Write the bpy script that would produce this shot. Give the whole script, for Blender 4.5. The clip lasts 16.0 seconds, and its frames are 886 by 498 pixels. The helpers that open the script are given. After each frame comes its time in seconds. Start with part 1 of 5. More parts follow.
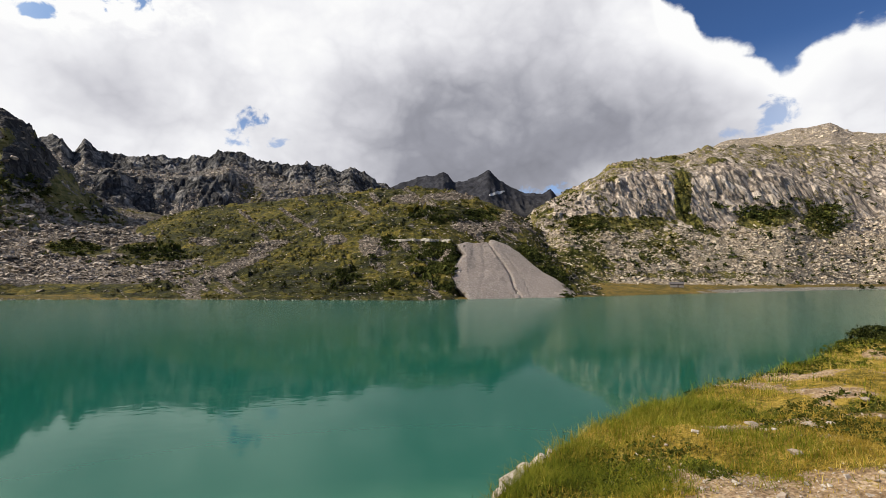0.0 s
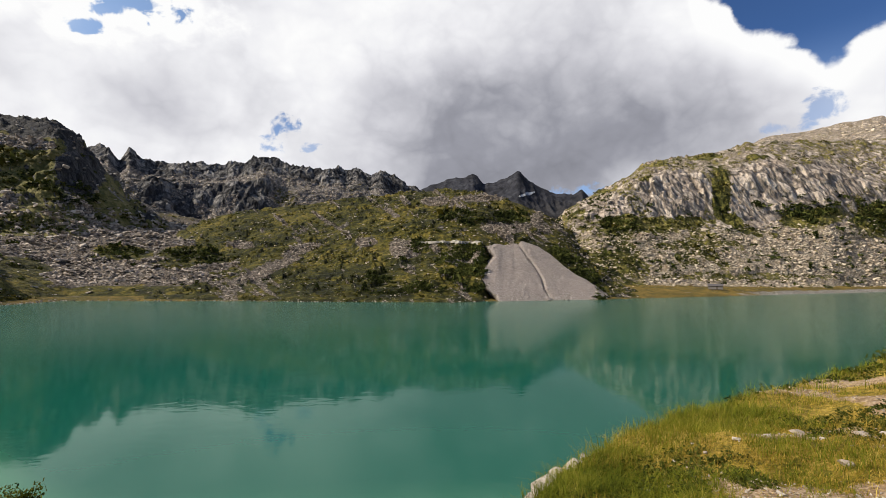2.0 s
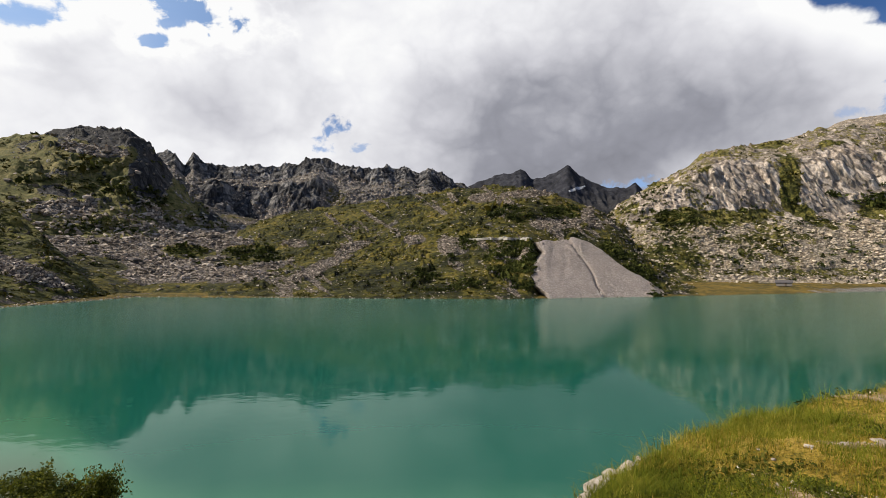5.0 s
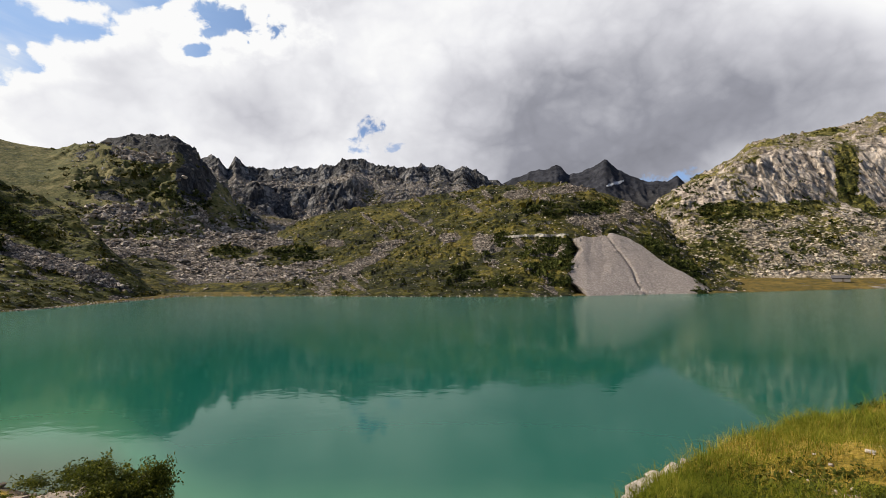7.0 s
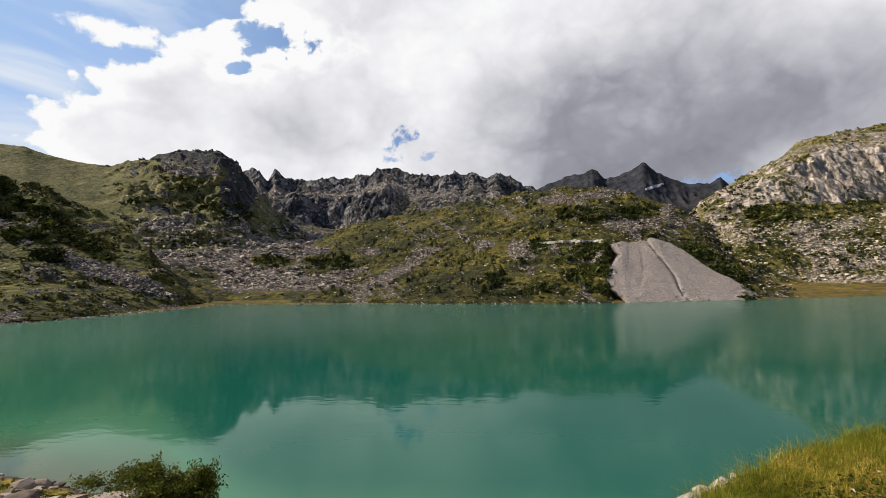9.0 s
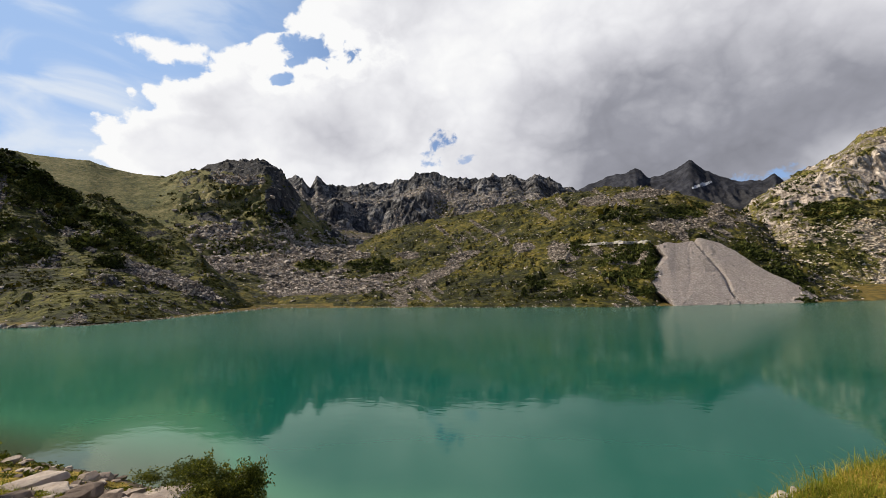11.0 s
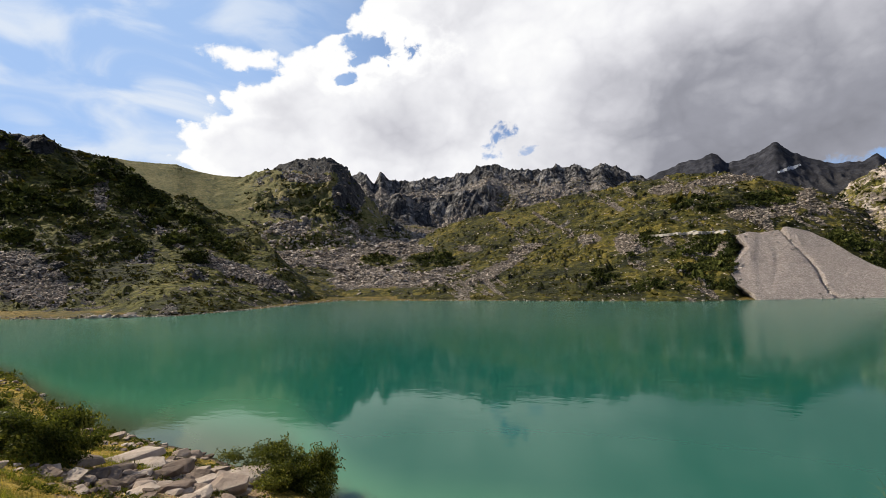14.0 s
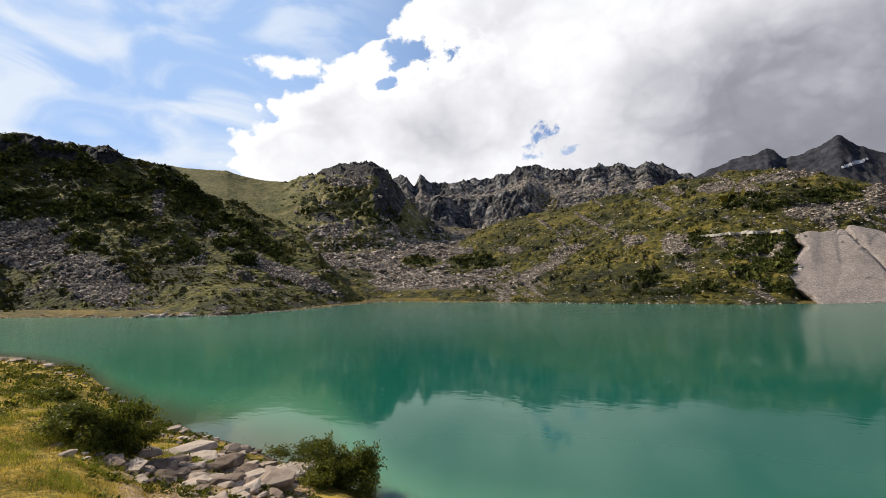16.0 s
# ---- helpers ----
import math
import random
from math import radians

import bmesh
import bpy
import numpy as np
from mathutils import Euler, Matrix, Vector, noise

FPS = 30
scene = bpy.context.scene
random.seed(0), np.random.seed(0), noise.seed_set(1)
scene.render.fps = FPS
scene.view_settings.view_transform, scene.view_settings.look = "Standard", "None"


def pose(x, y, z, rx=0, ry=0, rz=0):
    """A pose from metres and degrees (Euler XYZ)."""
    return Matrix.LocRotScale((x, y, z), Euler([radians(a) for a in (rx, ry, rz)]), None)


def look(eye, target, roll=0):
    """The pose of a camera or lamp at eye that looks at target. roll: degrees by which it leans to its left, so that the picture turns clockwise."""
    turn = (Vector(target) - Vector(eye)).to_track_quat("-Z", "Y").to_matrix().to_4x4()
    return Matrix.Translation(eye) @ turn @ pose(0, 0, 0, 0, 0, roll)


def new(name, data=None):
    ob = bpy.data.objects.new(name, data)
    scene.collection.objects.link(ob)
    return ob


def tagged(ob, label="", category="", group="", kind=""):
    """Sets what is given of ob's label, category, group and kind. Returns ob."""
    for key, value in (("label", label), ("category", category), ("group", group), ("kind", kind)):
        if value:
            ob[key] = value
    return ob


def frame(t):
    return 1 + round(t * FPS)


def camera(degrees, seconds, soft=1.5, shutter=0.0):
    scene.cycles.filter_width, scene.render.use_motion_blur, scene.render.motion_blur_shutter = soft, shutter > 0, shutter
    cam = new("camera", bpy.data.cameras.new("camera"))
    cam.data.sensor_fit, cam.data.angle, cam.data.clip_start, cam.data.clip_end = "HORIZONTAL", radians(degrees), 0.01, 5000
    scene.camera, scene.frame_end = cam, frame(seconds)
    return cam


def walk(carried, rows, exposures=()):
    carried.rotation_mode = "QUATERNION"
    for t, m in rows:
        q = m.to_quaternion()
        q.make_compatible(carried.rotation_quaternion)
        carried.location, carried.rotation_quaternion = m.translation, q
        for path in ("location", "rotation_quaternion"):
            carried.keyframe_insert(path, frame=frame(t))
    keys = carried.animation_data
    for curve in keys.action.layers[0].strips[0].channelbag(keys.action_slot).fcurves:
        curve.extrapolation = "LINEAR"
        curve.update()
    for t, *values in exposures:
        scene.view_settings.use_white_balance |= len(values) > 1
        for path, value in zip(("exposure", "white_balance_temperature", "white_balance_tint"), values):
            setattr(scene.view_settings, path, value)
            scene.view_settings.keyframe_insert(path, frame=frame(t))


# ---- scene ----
EYE_Z = 6.0  # eye above the lake


def gaze(yaw, pitch, roll, x=0.0, y=0.0):
    return pose(x, y, EYE_Z, 90 + pitch, 0, yaw) @ pose(0, 0, 0, 0, 0, roll)


cam = camera(86.63, 16.0, soft=0.6)
PATH = [
    (0.0, gaze(0.00, 3.37, 0.13)),
    (0.5, gaze(0.89, 3.41, 0.10)),
    (1.0, gaze(1.80, 3.46, 0.06)),
    (1.5, gaze(2.68, 3.55, 0.13)),
    (2.0, gaze(3.64, 3.60, 0.06)),
    (2.5, gaze(4.59, 3.66, -0.04)),
    (3.0, gaze(5.54, 3.67, -0.08)),
    (3.5, gaze(6.50, 3.66, -0.08)),
    (4.0, gaze(7.40, 3.58, -0.05)),
    (6.5, gaze(12.82, 2.85, -0.44)),
    (7.0, gaze(13.78, 3.01, -0.57)),
    (7.5, gaze(14.69, 3.25, -0.68)),
    (8.0, gaze(15.69, 3.50, -0.75)),
    (8.5, gaze(16.81, 3.76, -0.83)),
    (9.0, gaze(17.99, 3.96, -0.99)),
    (11.5, gaze(23.93, 4.43, -1.23)),
    (12.0, gaze(25.16, 4.33, -1.24)),
    (12.5, gaze(26.43, 4.18, -1.36)),
    (13.0, gaze(27.73, 4.02, -1.37)),
    (13.5, gaze(29.04, 3.88, -1.33)),
    (14.0, gaze(30.30, 3.80, -1.33)),
    (14.5, gaze(31.61, 3.75, -1.21)),
    (15.0, gaze(32.97, 3.79, -1.14)),
    (15.5, gaze(34.15, 3.94, -1.18)),
    (16.0, gaze(35.19, 4.11, -1.23)),
]
walk(cam, PATH, ((0.0, 0.32), (4.0, 0.31), (9.0, 0.28), (12.5, 0.29), (16.0, 0.41)))

# ---- world, sun ----
SUN_AZ, SUN_EL = 101.0, 39.0


def bearing(az, el=0.0):
    """Unit vector for an azimuth (left of +y) and an elevation, in degrees."""
    a, e = radians(az), radians(el)
    return Vector((-math.sin(a) * math.cos(e), math.cos(a) * math.cos(e), math.sin(e)))


class Nodes:
    """Short hand for building a node tree."""

    def __init__(self, tree):
        self.tree = tree
        tree.nodes.clear()

    def add(self, kind):
        return self.tree.nodes.new(kind)

    def put(self, socket, value):
        if isinstance(value, bpy.types.NodeSocket):
            self.tree.links.new(value, socket)
        elif value is not None:
            socket.default_value = value

    def math(self, op, a, b=None, c=None, clamp=False):
        n = self.add("ShaderNodeMath")
        n.operation, n.use_clamp = op, clamp
        for i, v in enumerate((a, b, c)):
            self.put(n.inputs[i], v)
        return n.outputs[0]

    def vec(self, op, a, b=None):
        n = self.add("ShaderNodeVectorMath")
        n.operation = op
        self.put(n.inputs[0], a)
        self.put(n.inputs[1], b)
        return n.outputs["Value"] if op in ("DOT_PRODUCT", "LENGTH") else n.outputs[0]

    def step(self, v, lo, hi, a=0.0, b=1.0):
        n = self.add("ShaderNodeMapRange")
        n.interpolation_type = "SMOOTHSTEP"
        for i, x in enumerate((v, lo, hi, a, b)):
            self.put(n.inputs[i], x)
        return n.outputs[0]

    def noise(self, vector, scale, detail=6.0, rough=0.55, distort=0.0):
        n = self.add("ShaderNodeTexNoise")
        self.put(n.inputs["Vector"], vector)
        for k, v in (("Scale", scale), ("Detail", detail), ("Roughness", rough), ("Distortion", distort)):
            n.inputs[k].default_value = v
        return n.outputs["Fac"]

    def voronoi(self, vector, scale, feature="F1", out="Distance"):
        n = self.add("ShaderNodeTexVoronoi")
        n.feature = feature
        self.put(n.inputs["Vector"], vector)
        n.inputs["Scale"].default_value = scale
        return n.outputs[out]

    def mix(self, fac, a, b):
        n = self.add("ShaderNodeMix")
        n.data_type = "RGBA"
        self.put(n.inputs[0], fac)
        self.put(n.inputs[6], (*a, 1) if isinstance(a, tuple) else a)
        self.put(n.inputs[7], (*b, 1) if isinstance(b, tuple) else b)
        return n.outputs[2]

    def ramp(self, fac, stops):
        n = self.add("ShaderNodeValToRGB")
        self.put(n.inputs[0], fac)
        e = n.color_ramp.elements
        while len(e) < len(stops):
            e.new(0.5)
        for el, (p, c) in zip(e, stops):
            el.position, el.color = p, (*c, 1)
        return n.outputs[0]

    def split(self, v):
        n = self.add("ShaderNodeSeparateXYZ")
        self.put(n.inputs[0], v)
        return n.outputs

    def join(self, x, y, z):
        n = self.add("ShaderNodeCombineXYZ")
        for i, v in enumerate((x, y, z)):
            self.put(n.inputs[i], v)
        return n.outputs[0]

    def bump(self, height, strength, distance, normal=None):
        n = self.add("ShaderNodeBump")
        n.inputs["Strength"].default_value = strength
        n.inputs["Distance"].default_value = distance
        self.put(n.inputs["Height"], height)
        self.put(n.inputs["Normal"], normal)
        return n.outputs[0]


CLOUD_LEFT = ((8, 55), (12, 58.3), (13.6, 62), (15.8, 63), (17.5, 60.3), (18.8, 56.5), (20.2, 58.2), (21.7, 55), (23.2, 51.5), (25, 50), (26.5, 46.5), (27.6, 44), (28.3, 41.5), (29.5, 42.3), (31, 40.3), (34, 36), (48, 20))
CLOUD_RIGHT = ((20, 60), (23, 40), (25.5, 30), (26.8, 28.4), (28.2, 27.4), (29.8, 25.6), (31.2, 25.0), (34.4, 22.6), (36.3, 20.5), (37.3, 20.7), (38.6, 22.1), (40, 22.9), (41.2, 23.3), (42, 24.0), (44, 23), (48, 26), (60, 31), (78, 34))


def build_sky():
    """Blue sky with a large bank of cumulus, a clear gap to the right and thin cirrus to the left."""
    w = bpy.data.worlds.new("sky")
    scene.world = w
    w.use_nodes = True
    k = Nodes(w.node_tree)
    out = k.add("ShaderNodeOutputWorld")
    bg = k.add("ShaderNodeBackground")
    sky = k.add("ShaderNodeTexSky")
    sky.sky_type, sky.sun_disc = "NISHITA", False
    sky.sun_elevation, sky.sun_rotation = radians(SUN_EL), radians(-SUN_AZ)
    sky.altitude, sky.air_density, sky.dust_density = 2000, 1.0, 0.4
    d = k.add("ShaderNodeTexCoord").outputs["Generated"]
    x, y, z = k.split(d)
    az = k.math("MULTIPLY", k.math("ARCTAN2", k.math("MULTIPLY", x, -1.0), y), 57.2958)
    el = k.math("MULTIPLY", k.math("ARCSINE", z), 57.2958)
    flat = k.vec("MULTIPLY", d, (1.0, 1.0, 1.25))
    warp = k.add("ShaderNodeTexNoise")
    warp.inputs["Scale"].default_value = 7.0
    warp.inputs["Detail"].default_value = 5.0
    k.put(warp.inputs["Vector"], flat)
    puffy = k.vec("ADD", flat, k.vec("MULTIPLY", k.vec("SUBTRACT", warp.outputs["Color"], (0.5, 0.5, 0.5)), (0.16, 0.16, 0.16)))
    v1 = k.voronoi(puffy, 6.0)
    v2 = k.voronoi(puffy, 14.0)
    v3 = k.voronoi(puffy, 34.0)
    puff = k.math("SUBTRACT", 1.0, k.math("ADD", k.math("MULTIPLY", v1, 0.55), k.math("ADD", k.math("MULTIPLY", v2, 0.30), k.math("MULTIPLY", v3, 0.18))))
    big = k.math("ADD", k.math("MULTIPLY", puff, 0.75), k.math("MULTIPLY", k.noise(flat, 4.5, 6, 0.5), 0.45))
    big = k.math("SUBTRACT", big, 0.16)
    fine = k.noise(flat, 15.0, 10, 0.62, 0.1)
    rag = k.math("ADD", k.math("MULTIPLY", k.math("SUBTRACT", big, 0.5), 34.0), k.math("MULTIPLY", k.math("SUBTRACT", fine, 0.5), 16.0))

    def spot(a, e, ra, re):
        """0 in the middle of an oval of the sky, 1 at its edge."""
        u = k.math("DIVIDE", k.math("SUBTRACT", az, a), ra)
        v = k.math("DIVIDE", k.math("SUBTRACT", el, e), re)
        return k.math("SQRT", k.math("ADD", k.math("MULTIPLY", u, u), k.math("MULTIPLY", v, v)))

    tatter = k.math("ADD", k.math("MULTIPLY", k.math("SUBTRACT", k.noise(flat, 22.0, 8, 0.6, 0.3), 0.5), 16.0), k.math("MULTIPLY", k.math("SUBTRACT", fine, 0.5), 8.0))

    def open_up(inside, a, e, ra, re, depth, ragged, small=False):
        """Cuts a ragged gap into the cloud bank."""
        gap = k.math("MULTIPLY", k.math("SUBTRACT", spot(a, e, ra, re), 1.0), depth)
        return k.math("MINIMUM", inside, k.math("ADD", gap, k.math("MULTIPLY", tatter if small else rag, ragged)))

    # signed degrees inside the cloud bank: its left edge by elevation, its top right edge by azimuth
    left = k.math("MULTIPLY", k.ramp(k.math("DIVIDE", el, 50.0), [(e / 50.0, (a / 90.0,) * 3) for e, a in CLOUD_LEFT]), 90.0)
    inside = k.math("ADD", k.math("SUBTRACT", left, az), k.math("ADD", k.math("MULTIPLY", rag, 0.30), k.math("MULTIPLY", tatter, 0.22)))
    island = k.math("MULTIPLY", k.math("SUBTRACT", 1.0, spot(53.0, 24.5, 4.6, 1.1)), 2.2)
    inside = k.math("MAXIMUM", inside, k.math("ADD", island, k.math("MULTIPLY", tatter, 0.30)))
    right = k.math("MULTIPLY", k.ramp(k.math("DIVIDE", az, -80.0), [(a / 80.0, (e / 60.0,) * 3) for a, e in CLOUD_RIGHT]), 60.0)
    inside = k.math("MINIMUM", inside, k.math("ADD", k.math("SUBTRACT", right, el), k.math("MULTIPLY", rag, 0.17)))
    inside = open_up(inside, 39.2, 26.9, 3.6, 1.1, 2.2, 0.60, True)
    inside = open_up(inside, 41.6, 23.4, 1.0, 0.45, 1.6, 0.60, True)
    cover = k.step(inside, -0.25, 0.85)
    # small holes where blue shows through the bank
    for a, e, ra, re, thin in ((21.9, 17.6, 1.0, 0.8, 0.95), (24.6, 14.8, 1.2, 0.6, 0.8), (19.4, 15.2, 0.8, 0.6, 0.7), (-13.0, 10.3, 2.4, 0.8, 0.95), (-35.4, 16.2, 1.1, 1.0, 0.7), (-31.7, 14.7, 1.2, 0.5, 0.5)):
        hole = k.step(k.math("ADD", spot(a, e, ra, re), k.math("MULTIPLY", tatter, 0.42)), 0.2, 1.25, thin, 0.0)
        cover = k.math("MULTIPLY", cover, k.math("SUBTRACT", 1.0, hole))
    # the bank thins out overhead and behind
    cover = k.math("MULTIPLY", cover, k.math("MULTIPLY", k.step(el, 38.0, 52.0, 1.0, 0.05), k.step(k.math("ABSOLUTE", az), 80.0, 105.0, 1.0, 0.1)))
    # cloud brightness: sunlit billows to the left, a grey base low over the far peak
    lump = k.noise(flat, 4.0, 6, 0.5, 0.1)
    billow = k.math("ADD", k.math("MULTIPLY", k.math("SUBTRACT", lump, 0.5), 2.0),
                    k.math("ADD", k.math("MULTIPLY", k.math("SUBTRACT", puff, 0.55), 1.5), k.math("MULTIPLY", k.math("SUBTRACT", fine, 0.5), 0.5)))
    base = k.step(spot(-3.0, 14.0, 25.0, 17.0), 0.10, 1.15, 0.25, 0.88)
    base = k.math("SUBTRACT", base, k.step(spot(36.5, 17.0, 7.0, 5.0), 0.2, 1.2, 0.20, 0.0))
    base = k.math("SUBTRACT", base, k.step(spot(-24.0, 16.5, 14.0, 9.0), 0.2, 1.2, 0.40, 0.0))
    tone = k.math("ADD", base, k.math("MULTIPLY", billow, 0.27))
    tone = k.math("ADD", tone, k.step(inside, 0.0, 6.0, 0.35, 0.0), clamp=True)
    cloud = k.ramp(tone, [(0.0, (0.19, 0.195, 0.225)), (0.30, (0.34, 0.345, 0.395)), (0.6, (0.66, 0.66, 0.71)), (0.85, (0.92, 0.92, 0.95)), (1.0, (1.04, 1.04, 1.04))])
    streak = k.noise(k.vec("MULTIPLY", d, (3.0, 3.0, 8.0)), 1.3, 6, 0.5, 1.4)
    cirrus = k.math("MULTIPLY", k.step(streak, 0.36, 0.68), k.step(az, 35.0, 62.0, 0.0, 0.9))
    blue = k.vec("MULTIPLY", sky.outputs[0], (0.050, 0.072, 0.104))
    veil = k.math("MULTIPLY", k.math("MAXIMUM", k.step(az, 5.0, 60.0, 0.0, 0.82), k.step(el, 24.0, 12.0, 0.0, 0.55)), k.math("MULTIPLY", k.step(el, 30.0, 60.0, 1.0, 0.1), k.step(k.math("ABSOLUTE", az), 85.0, 125.0, 1.0, 0.15)))
    blue = k.mix(veil, blue, (0.46, 0.66, 1.0))
    blue = k.mix(cirrus, blue, (0.80, 0.87, 0.97))
    col = k.mix(cover, blue, cloud)
    k.put(bg.inputs[0], col)
    bg.inputs[1].default_value = 0.76
    k.put(out.inputs[0], bg.outputs[0])


build_sky()
sun = new("sun", bpy.data.lights.new("sun", "SUN"))
sun.data.energy, sun.data.angle, sun.data.color = 5.0, radians(0.6), (1.0, 0.89, 0.73)
sun.matrix_world = look(bearing(SUN_AZ, SUN_EL) * 100, (0, 0, 0))

# ---- noise on arrays ----


def lattice(ix, iy, iz, seed):
    h = (ix * 374761393 + iy * 668265263 + iz * 1274126177 + seed * 974634777) & 0xFFFFFFFF
    h = ((h ^ (h >> 13)) * 1103515245) & 0xFFFFFFFF
    h = ((h ^ (h >> 16)) * 2246822519) & 0xFFFFFFFF
    return ((h ^ (h >> 15)) & 0xFFFFFF) / float(0x7FFFFF) - 1.0


def value_noise(p, seed=0):
    i = np.floor(p).astype(np.int64)
    f = p - i
    u = f * f * f * (f * (f * 6 - 15) + 10)
    out = 0
    for a in (0, 1):
        for b in (0, 1):
            for c in (0, 1):
                w = (u[..., 0] if a else 1 - u[..., 0]) * (u[..., 1] if b else 1 - u[..., 1]) * (u[..., 2] if c else 1 - u[..., 2])
                out = out + w * lattice(i[..., 0] + a, i[..., 1] + b, i[..., 2] + c, seed)
    return out


def fbm(x, y, z, size, octaves=5, gain=0.5, seed=0, ridged=False):
    """Fractal noise, about -1 to 1, whose largest lumps measure size metres."""
    p = np.stack(np.broadcast_arrays(x, y, z), -1) / size
    total, amp, norm = 0.0, 1.0, 0.0
    for o in range(octaves):
        n = value_noise(p + 17.3 * o, seed + o)
        total = total + amp * ((1 - 2 * np.abs(n)) if ridged else n)
        norm += amp
        amp *= gain
        p = p * 2.03
    return total / norm


def smooth(v, lo, hi):
    t = np.clip((v - lo) / (hi - lo), 0, 1)
    return t * t * (3 - 2 * t)


# ---- materials ----


def material(name):
    m = bpy.data.materials.new(name)
    m.use_nodes = True
    k = Nodes(m.node_tree)
    out = k.add("ShaderNodeOutputMaterial")
    b = k.add("ShaderNodeBsdfPrincipled")
    k.put(out.inputs[0], b.outputs[0])
    return m, k, b


def terrain_material(name, rock, scree, grass, cell=1.2, crack=(0.35, 0.35, 0.09), lichen=0.3, streak=0.55, gap_shade=0.9, lean=0.0, seams=0.9, stain_size=1.0, relief=0.9, warp=5.0, black=0.0, gape=0.12):
    """Mountain ground: rock with cracks, broken stone and turf, mixed by the mesh's cover attribute."""
    m, k, b = material(name)
    pos = k.add("ShaderNodeTexCoord").outputs["Object"]
    cover = k.add("ShaderNodeAttribute")
    cover.attribute_name = "cover"
    cov = k.split(cover.outputs["Color"])
    wide = k.noise(pos, 0.035, 7, 0.6)
    mid = k.noise(pos, 0.22, 7, 0.62)
    fine = k.noise(pos, 1.4, 6, 0.65)
    px, py, pz = k.split(pos)
    leaning = k.join(k.math("ADD", px, k.math("MULTIPLY", pz, lean)), py, pz)
    split_pos = k.vec("MULTIPLY", k.vec("ADD", leaning, k.vec("MULTIPLY", k.join(mid, wide, fine), (warp, warp, warp))), crack)
    edge = k.voronoi(split_pos, 1.0, "DISTANCE_TO_EDGE")
    seam = k.step(edge, 0.0, gape)
    stain = k.noise(k.vec("MULTIPLY", leaning, (0.5, 0.5, 0.06)), 1.0 / stain_size, 7, 0.62)
    plate = k.split(k.voronoi(split_pos, 1.0, "F1", "Color"))[0]
    tone = k.math("ADD", k.math("MULTIPLY", stain, streak), k.math("MULTIPLY", fine, 1.0 - streak))
    tone = k.math("ADD", tone, k.math("MULTIPLY", k.math("SUBTRACT", plate, 0.5), 0.16))
    rock_c = k.ramp(tone, [(0.38, rock[0]), (0.50, rock[1]), (0.62, rock[2])])
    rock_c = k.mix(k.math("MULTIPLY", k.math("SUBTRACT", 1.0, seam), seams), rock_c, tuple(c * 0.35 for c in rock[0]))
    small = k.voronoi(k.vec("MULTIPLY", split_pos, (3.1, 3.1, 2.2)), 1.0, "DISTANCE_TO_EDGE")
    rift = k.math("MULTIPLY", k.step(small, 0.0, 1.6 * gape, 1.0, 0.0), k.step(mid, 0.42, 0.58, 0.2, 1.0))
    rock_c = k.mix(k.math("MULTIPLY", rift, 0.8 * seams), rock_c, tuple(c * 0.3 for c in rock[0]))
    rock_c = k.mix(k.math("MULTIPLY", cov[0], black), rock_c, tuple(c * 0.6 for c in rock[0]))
    rock_c = k.mix(k.math("MULTIPLY", k.step(mid, 0.52, 0.68), lichen), rock_c, (0.20, 0.19, 0.09))
    block = k.voronoi(pos, cell, "F1", "Color")
    cellv = k.split(block)[0]
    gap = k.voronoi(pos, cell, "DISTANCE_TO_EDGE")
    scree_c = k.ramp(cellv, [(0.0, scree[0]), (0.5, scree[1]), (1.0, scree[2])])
    # Shade between the stones, painted as a near-black rim round each cell.
    scree_c = k.mix(k.step(gap, 0.0, 0.22, gap_shade, 0.0), scree_c, (0.03, 0.027, 0.024))
    scree_c = k.mix(k.step(k.math("ADD", k.math("MULTIPLY", wide, 0.5), k.math("MULTIPLY", mid, 0.5)), 0.40, 0.62, 0.0, 0.45), scree_c, scree[0])
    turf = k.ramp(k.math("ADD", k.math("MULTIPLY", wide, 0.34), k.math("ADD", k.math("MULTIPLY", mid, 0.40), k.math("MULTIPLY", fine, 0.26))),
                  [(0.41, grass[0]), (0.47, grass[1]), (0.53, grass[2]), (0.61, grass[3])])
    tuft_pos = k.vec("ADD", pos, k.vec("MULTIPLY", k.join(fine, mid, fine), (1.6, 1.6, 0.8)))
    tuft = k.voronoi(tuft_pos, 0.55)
    # Shade between tussocks, painted in the darkest turf colour.
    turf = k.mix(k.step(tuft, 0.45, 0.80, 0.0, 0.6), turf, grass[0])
    wob = k.math("ADD", k.math("MULTIPLY", k.math("SUBTRACT", mid, 0.5), 1.5), k.math("MULTIPLY", k.math("SUBTRACT", fine, 0.5), 0.9))
    fs = k.step(k.math("ADD", cov[2], wob), 0.42, 0.58)
    fv = k.step(k.math("ADD", cov[1], wob), 0.42, 0.58)
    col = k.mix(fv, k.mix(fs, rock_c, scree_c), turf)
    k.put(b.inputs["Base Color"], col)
    b.inputs["Roughness"].default_value = 0.92
    b.inputs["Specular IOR Level"].default_value = 0.2
    stony = k.math("MULTIPLY", fs, k.math("SUBTRACT", 1.0, fv))
